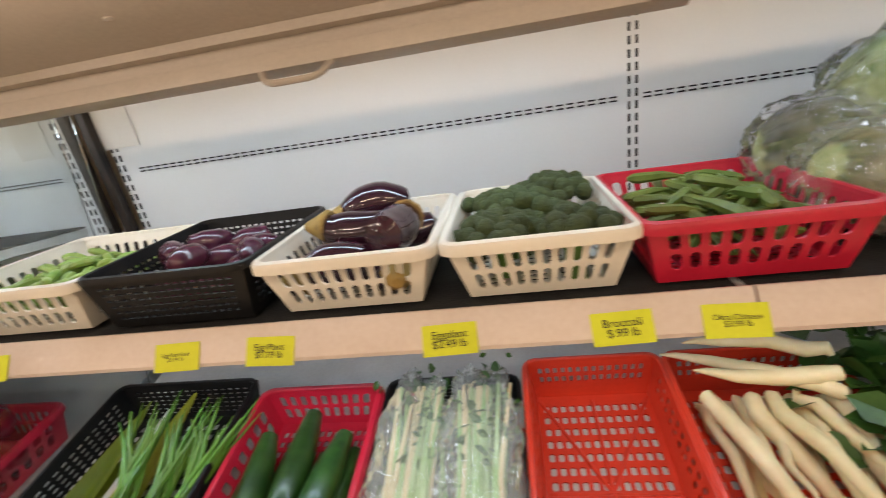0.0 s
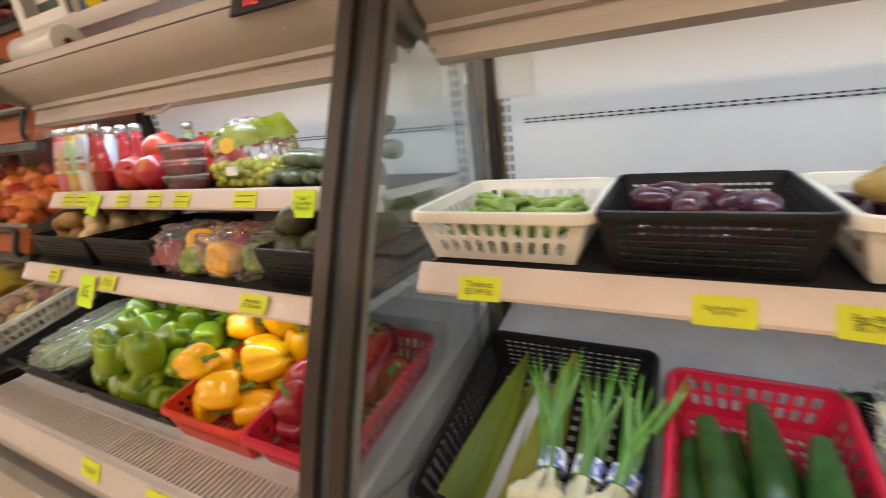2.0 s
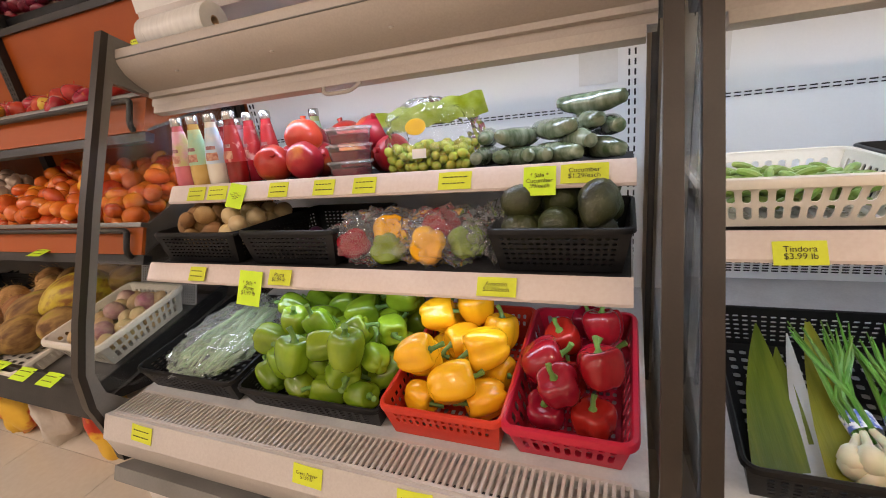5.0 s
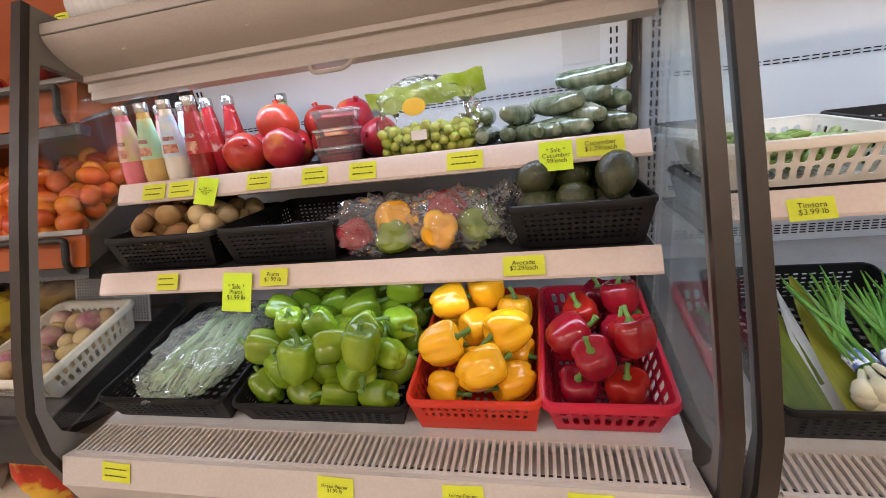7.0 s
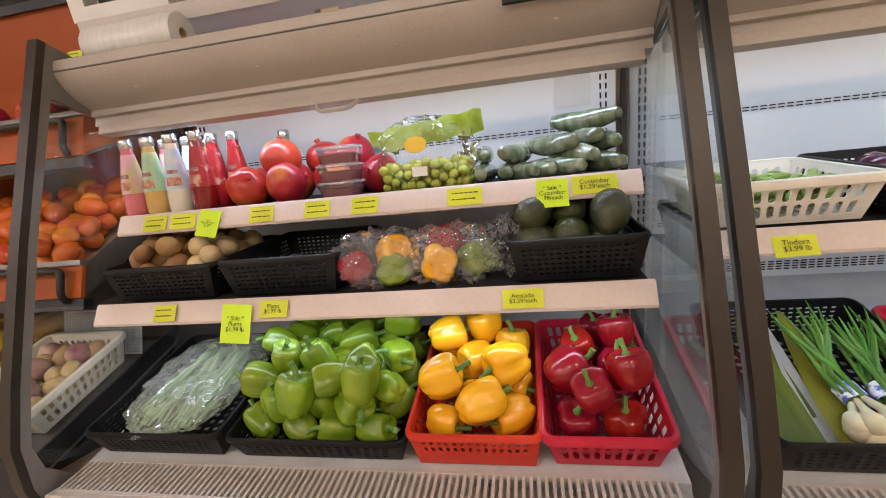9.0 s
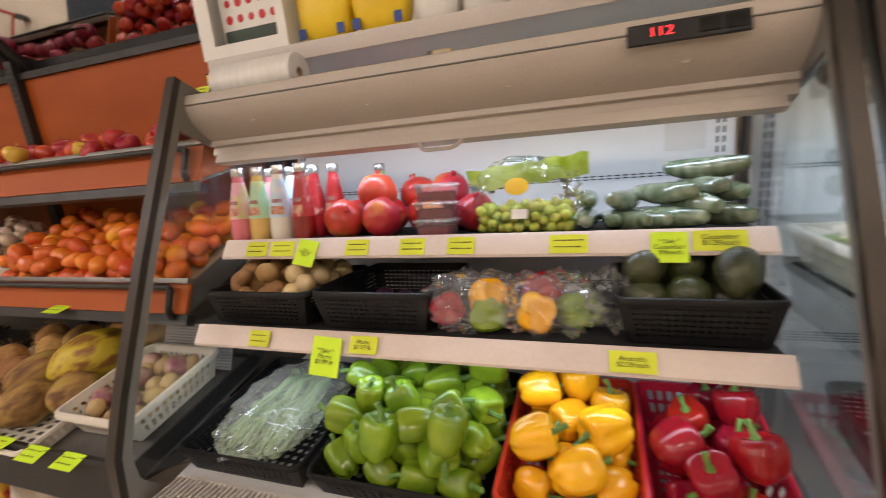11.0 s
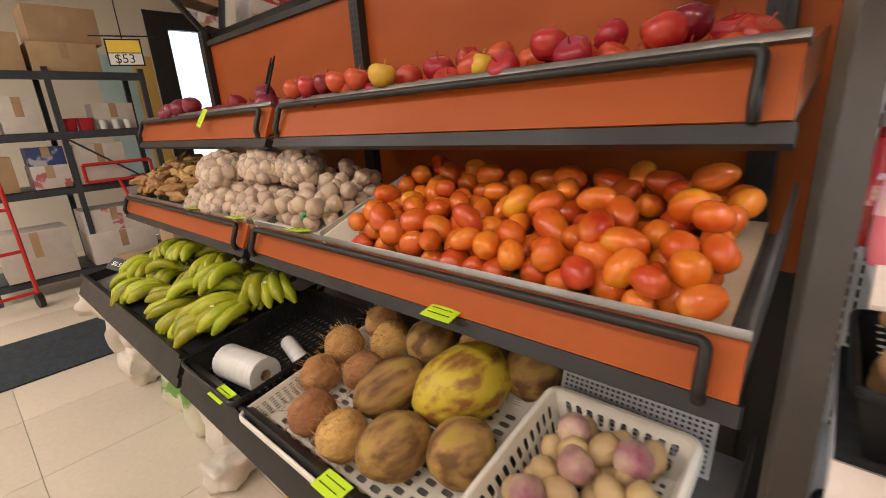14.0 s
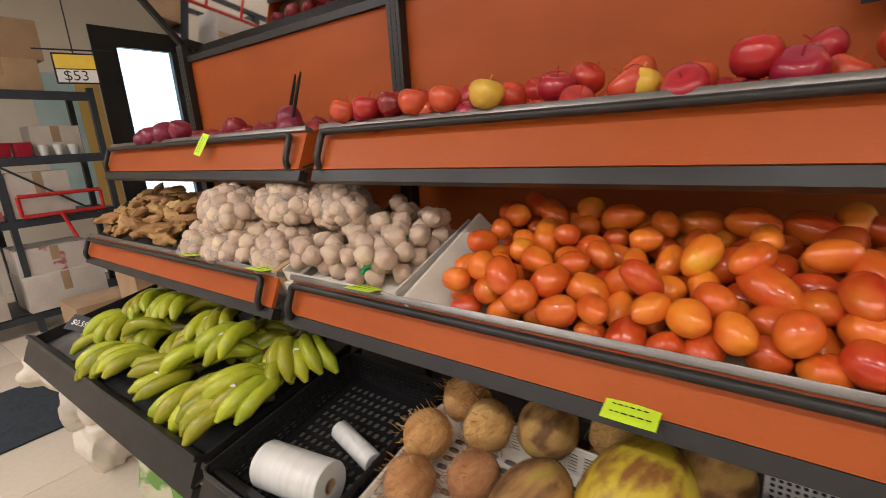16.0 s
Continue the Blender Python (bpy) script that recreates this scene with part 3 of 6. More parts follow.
CABBAGE = produce("cabbage_leaf", (0.13, 0.20, 0.030), (0.44, 0.45, 0.20), 0.38, 26, 0.8, 60, 0.12, sub=0.15)
HERB = produce("herb_stalk", (0.24, 0.40, 0.13), (0.42, 0.52, 0.28), 0.5, 18, 0.1, 80, 0.2)
GRAPE = produce("green_grape", (0.34, 0.40, 0.05), (0.44, 0.46, 0.09), 0.22, 30, 0.0, 60, 0.15, sub=0.3, coat=0.3)
FILM = film("clear_film", 0.035, 0.08)
CRINKLED = film("crinkled_bag", 0.17, 0.05, 22.0, (0.90, 0.94, 0.90), 1.55)
NET = film("net_film", 0.06, 0.5, 90.0, (0.8, 0.68, 0.66))
CLEAR = film("clear_cup", 0.07, 0.06, 8.0)
FROSTED = film("frosted_lid", 0.26, 0.10, 8.0, (0.86, 0.84, 0.86))
HERB_FILM = film("herb_bag_film", 0.15, 0.06, 14.0, (0.90, 0.95, 0.90), 1.55)
PACK_FILM = film("pack_film", 0.09, 0.05, 20.0, (0.92, 0.93, 0.93), 1.5)
ARIL = mat("pomegranate_arils", (0.085, 0.004, 0.012), (0.20, 0.014, 0.024), 0.25, 120, 0.9, 160)
PAPER = mat("yellow_paper", (0.66, 0.72, 0.035), (0.60, 0.66, 0.03), 0.65, 10, 0.05, 150, vary=0.05)
NEON = mat("neon_paper", (0.64, 0.90, 0.02), (0.58, 0.84, 0.02), 0.6, 10, 0.05, 150)
INK = mat("black_ink", (0.03, 0.035, 0.015), None, 0.6)
WHITE_PAPER = mat("white_paper", (0.76, 0.76, 0.74), (0.72, 0.72, 0.70), 0.6, 8, 0.05, 120)
METAL_CAP = mat("silver_cap", (0.62, 0.62, 0.60), None, 0.25, 20, metal=0.9)
CARD = mat("cardboard", (0.46, 0.32, 0.19), (0.40, 0.27, 0.155), 0.8, 6, 0.2, 120, vary=0.1)
BLUE_BAND = mat("blue_band", (0.10, 0.16, 0.52), (0.80, 0.80, 0.84), 0.3, 60, sharp=(0.45, 0.55))
GREEN_TAPE = mat("green_tape", (0.02, 0.30, 0.09), None, 0.35)
YELLOW_PACK = mat("yellow_pack", (0.80, 0.58, 0.02), (0.74, 0.50, 0.015), 0.3, 5, 0.2, 30)
BLUE_PACK = mat("blue_print", (0.03, 0.07, 0.30), None, 0.4)
RED_PRINT = mat("red_print", (0.55, 0.02, 0.03), None, 0.4)
SACK = mat("white_sack", (0.66, 0.60, 0.52), (0.56, 0.50, 0.42), 0.6, 8, 0.5, 50, vary=0.1)
GREEN_SACK = mat("green_print_sack", (0.16, 0.32, 0.07), (0.62, 0.60, 0.46), 0.45, 7, 0.4, 40, sharp=(0.46, 0.52))
ROLL = mat("plastic_roll", (0.72, 0.72, 0.70), (0.62, 0.62, 0.61), 0.3, 10, 0.1, 90, stretch=(8, 1, 1), coat=0.3)


# ---- containers ----
def cell_wall(bm, q, nu, nv, u0, u1, v0, v1, hu, hv, thick, cut=0.35):
    """A flat wall with slots. q: its corners, bottom left, bottom right, top right, top left. The slots fill u0..u1 by v0..v1."""
    a, b, c, d = (Vector(p) for p in q)
    nrm = (b - a).cross(d - a).normalized() * thick

    def at(u, v):
        return (a * (1 - u) + b * u) * (1 - v) + (d * (1 - u) + c * u) * v

    def quad(*uv):
        f = [bm.verts.new(at(u, v)) for u, v in uv]
        g = [bm.verts.new(at(u, v) + nrm) for u, v in uv]
        bm.faces.new(f), bm.faces.new(g[::-1])
        for i in range(len(f)):
            j = (i + 1) % len(f)
            bm.faces.new((f[i], g[i], g[j], f[j]))

    for r in ((0, 1, 0, v0), (0, 1, v1, 1), (0, u0, v0, v1), (u1, 1, v0, v1)):
        if r[1] - r[0] > 1e-4 and r[3] - r[2] > 1e-4:
            quad((r[0], r[2]), (r[1], r[2]), (r[1], r[3]), (r[0], r[3]))
    du, dv = (u1 - u0) / nu, (v1 - v0) / nv
    for i in range(nu):
        for j in range(nv):
            cu, cv, wu, wv = u0 + (i + 0.5) * du, v0 + (j + 0.5) * dv, du * hu / 2, dv * hv / 2
            ku, kv = wu * cut * 1.6, wv * cut * 0.8
            outer = [(cu - du / 2, cv - dv / 2), (cu + du / 2, cv - dv / 2), (cu + du / 2, cv + dv / 2), (cu - du / 2, cv + dv / 2)]
            inner = [(cu - wu + ku, cv - wv), (cu + wu - ku, cv - wv), (cu + wu, cv - wv + kv), (cu + wu, cv + wv - kv), (cu + wu - ku, cv + wv), (cu - wu + ku, cv + wv), (cu - wu, cv + wv - kv), (cu - wu, cv - wv + kv)]
            for off in (Vector(), nrm):
                o = [bm.verts.new(at(*p) + off) for p in outer]
                n = [bm.verts.new(at(*p) + off) for p in inner]
                for s in range(4):
                    bm.faces.new((o[s], o[(s + 1) % 4], n[(2 * s + 1) % 8], n[2 * s]))
                    bm.faces.new((o[s], n[2 * s], n[(2 * s - 1) % 8]))
                if off.length == 0:
                    first = n
            for s in range(8):
                bm.faces.new((first[s], first[(s + 1) % 8], n[(s + 1) % 8], n[s]))


def ring(w, d, z, r, k=4, cy=0.0):
    """A rounded rectangle w by d about (0, cy), as points."""
    out = []
    for sx, sy, a0 in ((1, 1, 0), (-1, 1, 90), (-1, -1, 180), (1, -1, 270)):
        for i in range(k + 1):
            a = radians(a0 + 90 * i / k)
            out.append((sx * (w / 2 - r) + r * math.cos(a), cy + sy * (d / 2 - r) + r * math.sin(a), z))
    return out


STYLES = {
    "white": dict(front=(10, 2), side=(11, 2), span=(0.12, 0.84), hu=0.55, hv=0.80, rim=0.013, inset=0.026),
    "fine": dict(front=(16, 6), side=(18, 6), span=(0.12, 0.86), hu=0.62, hv=0.42, rim=0.007, inset=0.020),
    "crate": dict(front=(14, 2), side=(16, 2), span=(0.40, 0.86), hu=0.50, hv=0.66, rim=0.009, inset=0.014),
    "wide": dict(front=(9, 2), side=(11, 2), span=(0.18, 0.88), hu=0.58, hv=0.80, rim=0.012, inset=0.022),
}


def basket(label, material, w, d, h, style, m, group="produce baskets", mesh_floor=True):
    """An open plastic basket; its front lower edge lies on the local x axis and it runs back along y."""
    s = STYLES[style]
    ob = thing("basket", label, "basket", group, m=m)
    i, t = s["inset"], 0.003
    cy = d / 2
    lo = [(-w / 2 + i, i, 0.004), (w / 2 - i, i, 0.004), (w / 2 - i, d - i, 0.004), (-w / 2 + i, d - i, 0.004)]
    hi = [(-w / 2, 0, h), (w / 2, 0, h), (w / 2, d, h), (-w / 2, d, h)]
    v0, v1 = s["span"]
    for n, (p, q), cells in (("front_wall", (0, 1), s["front"]), ("side_wall", (1, 2), s["side"]), ("back_wall", (2, 3), s["front"]), ("side_wall", (3, 0), s["side"])):
        bm = bmesh.new()
        cell_wall(bm, (lo[p], lo[q], hi[q], hi[p]), *cells, 0.07, 0.93, v0, v1, s["hu"], s["hv"], -t)
        part(n, bm, material, ob, smooth=0)
    bm = bmesh.new()
    if mesh_floor:
        cell_wall(bm, lo, 12, 14, 0.05, 0.95, 0.05, 0.95, 0.6, 0.6, t)
    else:
        box(bm, lo[0][0], lo[1][0], lo[0][1], lo[2][1], 0.001, 0.006)
    part("base", bm, material, ob, smooth=0)
    r = s["rim"]
    rings = [ring(w + 2 * o, d + 2 * o, h + z, 0.022 + o, cy=cy) for o, z in ((-0.004, -0.002), (-0.003, 0.004), (0.0, 0.006), (r * 0.7, 0.004), (r, -0.002), (r, -r), (r - 0.003, -r), (r - 0.003, -0.003), (-0.004, -0.002))]
    part("rim", loft(bmesh.new(), rings, caps=False), material, ob)
    return ob


# ---- shapes of produce ----
def round_fruit(rx, rz, dimple=0.0, wob=0.03, seed=0, nu=14, nv=10, lobes=0, lobe=0.0, taper=0.0, bottom=0.0):
    def fn(a, v):
        th = math.pi * v
        s, c = math.sin(th), math.cos(th)
        k = 1 + wob * noise.noise((s * math.cos(a) * 1.7 + seed, s * math.sin(a) * 1.7, c * 1.7 + seed * 3))
        r = rx * s * k * (1 + lobe * math.cos(lobes * a) * s) * (1 + taper * c)
        z = rz * c * k - dimple * rz * math.exp(-((v / 0.16) ** 2)) + bottom * rz * math.exp(-(((1 - v) / 0.14) ** 2))
        return r * math.cos(a), r * math.sin(a), z
    return lathe(fn, nu, nv)


def rod(length, radius, bend=0.0, seed=0, ends=(0.55, 0.7), sides=10, steps=9, wob=0.06, start=None):
    """A long fruit or root along local y, centred unless start is given, thick in the middle, bent upwards."""
    pts, rad = [], []
    s0 = -length / 2 if start is None else start
    for i in range(steps + 1):
        f = i / steps
        e = min(1, (ends[0] + (1 - ends[0]) * math.sin(min(1, f * 2.2) * math.pi / 2))) if f < 0.5 else min(1, ends[1] + (1 - ends[1]) * math.sin(min(1, (1 - f) * 2.2) * math.pi / 2))
        pts.append((bend * 0.3 * noise.noise((seed, f * 3, 0)), s0 + f * length, bend * math.sin(f * math.pi)))
        rad.append(radius * e * (1 + wob * noise.noise((f * 4, seed, 1.3))))
    pts = [(pts[0][0], s0 - radius * 0.25, pts[0][2])] + pts + [(pts[-1][0], s0 + length + radius * 0.25, pts[-1][2])]
    rad = [rad[0] * 0.45] + rad + [rad[-1] * 0.45]
    return tube(bmesh.new(), pts, rad, sides)


RNG = random.Random(11)


def pack(n, w, d, r, seed, x0=0.0, y0=0.0, base=0.0, spread=1.0, tries=60):
    """Centres of n balls of radius r dropped into a bin w wide and d deep whose floor lies at z = base."""
    g, placed = random.Random(seed), []
    for _ in range(n):
        best = None
        for _ in range(tries):
            x, y = x0 + g.uniform(-w / 2 + r, w / 2 - r), y0 + g.uniform(r, d - r)
            z = base + r
            for px, py, pz, pr in placed:
                q = (r + pr) * 0.93
                dd = (x - px) ** 2 + (y - py) ** 2
                if dd < q * q:
                    z = max(z, pz + math.sqrt(q * q - dd) * spread)
            if best is None or z < best[2]:
                best = (x, y, z)
        placed.append((*best, r))
    return [(x, y, z) for x, y, z, _ in placed]


def spin(g, x, y, z, tilt=180):
    return pose(x, y, z, g.uniform(-tilt, tilt), g.uniform(-tilt, tilt), g.uniform(0, 360))


def heap(kind, label, category, group, meshes, spots, frame_m, seed, tilt=180, scale=(0.9, 1.1), lie=0):
    """One object for each spot, on meshes that are shared, in the tilted frame frame_m."""
    g = random.Random(seed)
    for x, y, z in spots:
        k = g.uniform(*scale)
        ob = new(kind, g.choice(meshes))
        turn = pose(x, y, z, 90 + g.uniform(-lie, lie), g.uniform(-lie, lie), 0) @ pose(0, 0, 0, 0, g.uniform(0, 360), 0) if lie else spin(g, x, y, z, tilt)
        ob.matrix_basis = frame_m @ turn @ Matrix.Diagonal((k, k, k, 1))
        tagged(ob, label, category, group)


def pepper_body(seed, rx=0.050, rz=0.058):
    """A blocky bell pepper with three or four lobes, a sunken shoulder and a puckered base."""
    n, twist, squash = (4, 3, 4)[seed % 3], seed * 0.7, 0.9 + 0.05 * (seed % 4)

    def fn(a, v):
        th = math.pi * v
        s_, c = math.sin(th), math.cos(th)
        groove = abs(math.cos(n * a / 2 + twist)) ** 0.55
        k = 1 + 0.07 * noise.noise((math.cos(a) * 1.5 + seed, math.sin(a) * 1.5, c))
        r = rx * s_ ** 0.74 * (0.76 + 0.27 * groove) * k * (1 + 0.12 * c)
        z = rz * math.copysign(abs(c) ** 0.86, c) * k - 0.36 * rz * math.exp(-((v / 0.15) ** 2)) + 0.26 * rz * math.exp(-(((1 - v) / 0.15) ** 2)) * (1.2 - groove)
        return r * math.cos(a), r * math.sin(a) * squash, z
    return lathe(fn, 28, 14)


def pepper(material, label, group, seed, stem_mat=STEM, size=(0.050, 0.058)):
    bm = pepper_body(seed, *size)
    ob = thing("bell_pepper", label, "bell pepper", group)
    part("body", bm, material, ob, smooth=70)
    top = size[1] * 0.56
    part("stem", bar([(0, 0, top - 0.004), (0, 0, top + 0.003), (0.001, 0, top + 0.012), (0.005, 0.003, top + 0.026), (0.014, 0.005, top + 0.038)], [0.016, 0.012, 0.006, 0.0055, 0.007], 8), stem_mat, ob, "green stem")
    return ob


def pepper_heap(material, label, group, spots, frame_m, seed, lie, size=(0.050, 0.058)):
    """A heap of peppers; lie is the share that lies on its side, the rest stands with the stem up."""
    g = random.Random(seed)
    kinds = [pepper(material, label, group, seed + i, size=size) for i in range(4)]
    for i, (x, y, z) in enumerate(spots):
        k = g.uniform(0.90, 1.10)
        if g.random() < lie:
            turn = pose(0, 0, 0, g.uniform(-20, 35), g.choice((-1, 1)) * g.uniform(65, 100), g.uniform(-40, 40))
        else:
            turn = pose(0, 0, 0, g.uniform(-35, 25), g.uniform(-25, 25), g.uniform(0, 360))
        m = frame_m @ Matrix.Translation((x, y, z)) @ turn @ pose(0, 0, 0, 0, 0, g.uniform(0, 360)) @ Matrix.Scale(k, 4)
        if i < 4:
            kinds[i].matrix_basis = m
        else:
            copy_thing(kinds[i % 4], m)


def film_bag(name, label, category, w, d, h, seed, m, material=None, parent=None, rough=0.25):
    """A crumpled clear bag: a pillow with folds."""
    def fn(a, v):
        th = math.pi * v
        s, c = math.sin(th), math.cos(th)
        x, y, z = (abs(s * math.cos(a)) ** 0.7) * math.copysign(1, math.cos(a)), (abs(s * math.sin(a)) ** 0.7) * math.copysign(1, math.sin(a)), c
        k = 1 + rough * noise.noise((x * 3.1 + seed, y * 3.1, z * 2.3)) + 0.5 * rough * noise.noise((x * 9 + seed, y * 9, z * 7)) - 0.45 * rough * abs(noise.noise((x * 6 + 2 * y + seed, y * 5 - x, z * 6)))
        return x * k * w / 2, y * k * d / 2, z * k * h / 2
    bm = lathe(fn, 56, 30)
    if parent:
        ob = part(name, bm, material or FILM, parent, "crumpled clear plastic film", smooth=25)
        ob.matrix_basis = m
    else:
        ob = part(name, bm, material or FILM, None, smooth=25)
        ob.matrix_basis = m
        tagged(ob, label, category)
    ob.visible_shadow = False
    return ob


# ---- price tags ----
def words(text, size, parent, m, material=INK, align="CENTER"):
    cu = bpy.data.curves.new("writing", "FONT")
    cu.body, cu.size, cu.align_x, cu.align_y, cu.space_line = text, size, align, "CENTER", 0.85
    tmp = new("tmp", cu)
    bpy.context.view_layer.update()
    me = bpy.data.meshes.new_from_object(tmp)
    bpy.data.objects.remove(tmp)
    me.materials.clear()
    me.materials.append(material)
    ob = new("writing", me)
    ob.parent, ob.matrix_basis = parent, m
    return ob


def tag(x, y, z, w=0.075, h=0.042, text="", m_tilt=8, roll=0, neon=False, label="", bars=3):
    """A paper price tag whose middle lies at (x, y, z), facing the aisle."""
    ob = thing("price_tag", label or "yellow handwritten paper price tag on a shelf edge", "price tag", "price tags", m=pose(x, y, z, 90 - m_tilt, 0, 0) @ pose(0, 0, 0, 0, 0, roll))
    bm = bmesh.new()
    k = 6
    a = [[bm.verts.new((w * (i / k - 0.5), h * (j - 0.5), 0.0012 + 0.002 * math.sin(i / k * math.pi) * (1 if j else -0.3) + e)) for i in range(k + 1)] for j in (0, 1) for e in (0, -0.0008)]
    f0, b0, f1, b1 = a
    for i in range(k):
        bm.faces.new((f0[i], f0[i + 1], f1[i + 1], f1[i])), bm.faces.new((b0[i], b1[i], b1[i + 1], b0[i + 1]))
        bm.faces.new((f0[i], b0[i], b0[i + 1], f0[i + 1])), bm.faces.new((f1[i], f1[i + 1], b1[i + 1], b1[i]))
    bm.faces.new((f0[0], f1[0], b1[0], b0[0])), bm.faces.new((f0[k], b0[k], b1[k], f1[k]))
    part("paper", bm, NEON if neon else PAPER, ob)
    if text:
        lines = text.count("\n") + 1
        words(text, min(h * 0.8 / lines, w * 1.55 / max(len(t) for t in text.split("\n"))), ob, Matrix.Translation((0, 0, 0.0042)))
    else:
        bm, g = bmesh.new(), random.Random(int(abs(x) * 1000))
        for r in range(2):
            px = -w * 0.36
            while px < w * 0.3:
                q = g.uniform(0.004, 0.011)
                box(bm, px, px + q, h * (0.16 - 0.36 * r), h * (0.16 - 0.36 * r) + 0.0026, 0.0034, 0.0038)
                px += q + 0.003
        part("writing", bm, INK, ob, smooth=0)["kind"] = "stuff"
    return ob


# ---- small case: upper shelf ----
Z1 = 1.3005


def bottle(x, y, liquid, label_mat, name_label, h=0.222, cap=METAL_CAP):
    ob = thing("bottle", name_label, "bottle", "drink bottles", m=pose(x, y, Z1, 0, 0, RNG.uniform(-25, 25)))
    prof = [(0.026, 0.001), (0.029, 0.006), (0.0298, 0.030), (0.0290, 0.060), (0.0262, 0.088), (0.0215, 0.116), (0.0165, 0.142), (0.0142, 0.158), (0.0138, 0.172)]
    k = h / 0.185

    def girth(z):
        for (r0, z0), (r1, z1) in zip(prof, prof[1:]):
            if z <= z1:
                return r0 + (r1 - r0) * (z - z0) / (z1 - z0)
        return prof[-1][0]

    def band(z0, z1, off, a0, a1, sides, steps=6):
        zs = [z0 + (z1 - z0) * j / steps for j in range(steps + 1)]
        return [[((girth(z) + off) * 1.13 * math.cos(a0 + (a1 - a0) * i / sides), (girth(z) + off) * 1.13 * math.sin(a0 + (a1 - a0) * i / sides), z * k) for i in range(sides + (a1 - a0 < 6.28))] for z in zs]

    part("glass_body", loft(bmesh.new(), [[(r * 1.13 * math.cos(2 * math.pi * i / 20), r * 1.13 * math.sin(2 * math.pi * i / 20), z * k) for i in range(20)] for r, z in prof]), liquid, ob, "glass filled with drink")
    part("label", loft(bmesh.new(), band(0.058, 0.150, 0.0006, 0, 2 * math.pi, 20), caps=False), label_mat, ob, "printed sleeve label")
    part("label_picture", loft(bmesh.new(), band(0.066, 0.086, 0.0013, -2.2, -0.95, 8, 4), closed=False), PICTURE, ob, "brown printed fruit picture")
    part("label_name", loft(bmesh.new(), band(0.094, 0.103, 0.0013, -2.1, -1.05, 8, 2), closed=False), NAME_BAR, ob, "dark printed name bar")
    part("cap", loft(bmesh.new(), [[(r * math.cos(2 * math.pi * i / 16), r * math.sin(2 * math.pi * i / 16), z * k) for i in range(16)] for r, z in ((0.0172, 0.164), (0.0180, 0.166), (0.0180, 0.181), (0.0160, 0.185))]), cap, ob, "silver cap")


PICTURE = mat("label_picture", (0.40, 0.15, 0.10), (0.56, 0.32, 0.22), 0.4, 60, sharp=(0.44, 0.58))
NAME_BAR = mat("label_name", (0.26, 0.11, 0.11), (0.46, 0.30, 0.30), 0.4, 90, sharp=(0.5, 0.6))


def drink(name, c, d):
    return mat(name, c, d, 0.08, 30, coat=0.8, fine=0.05)


PINK, TAN, MILK, CHERRY, SODA, LIME = (drink("pink_drink", (0.62, 0.17, 0.21), (0.56, 0.14, 0.18)), drink("tan_drink", (0.62, 0.42, 0.14), (0.56, 0.36, 0.10)), drink("milky_drink", (0.72, 0.70, 0.62), (0.68, 0.64, 0.56)),
                                       drink("cherry_drink", (0.24, 0.008, 0.008), (0.17, 0.006, 0.006)), drink("red_soda", (0.40, 0.010, 0.018), (0.32, 0.008, 0.014)), drink("lime_drink", (0.28, 0.36, 0.12), (0.50, 0.50, 0.2)))
L_PINK = mat("pink_label", (0.66, 0.34, 0.42), (0.50, 0.42, 0.20), 0.35, 16, sharp=(0.52, 0.66))
L_GREEN = mat("pale_green_label", (0.36, 0.56, 0.36), (0.56, 0.56, 0.24), 0.35, 16, sharp=(0.5, 0.66))
L_BLUE = mat("pale_blue_label", (0.46, 0.60, 0.72), (0.62, 0.64, 0.66), 0.35, 16, sharp=(0.5, 0.66))
L_RED = mat("red_label", (0.34, 0.012, 0.014), (0.60, 0.30, 0.26), 0.3, 30, sharp=(0.60, 0.70))
for x, y, a, b, c in [(-2.578, 0.742, PINK, L_PINK, "pink"), (-2.505, 0.742, TAN, L_GREEN, "tan"), (-2.430, 0.742, MILK, L_BLUE, "milky"), (-2.350, 0.742, CHERRY, L_RED, "cherry red"),
                      (-2.545, 0.850, PINK, L_PINK, "pink"), (-2.465, 0.850, MILK, L_BLUE, "milky"), (-2.380, 0.850, SODA, L_RED, "red"), (-2.315, 0.860, SODA, L_RED, "red"), (-2.215, 0.985, LIME, L_GREEN, "lime"),
                      (-2.60, 0.95, CHERRY, L_RED, "dark red"), (-2.47, 0.95, TAN, L_GREEN, "tan"), (-2.535, 0.955, PINK, L_PINK, "pink")]:
    bottle(x, y, a, b, f"{c} basil seed drink in a glass bottle with silver cap")

POM = []
for i in range(3):
    bm = round_fruit(0.058, 0.055, 0.05, 0.06, i, 22, 14, 5, 0.03)
    tube(bm, [(0, 0, 0.048), (0, 0, 0.055), (0.001, 0, 0.063)], [0.010, 0.0075, 0.0095], 9)
    POM.append(finish(bm, "pomegranate", POMEGRANATE))
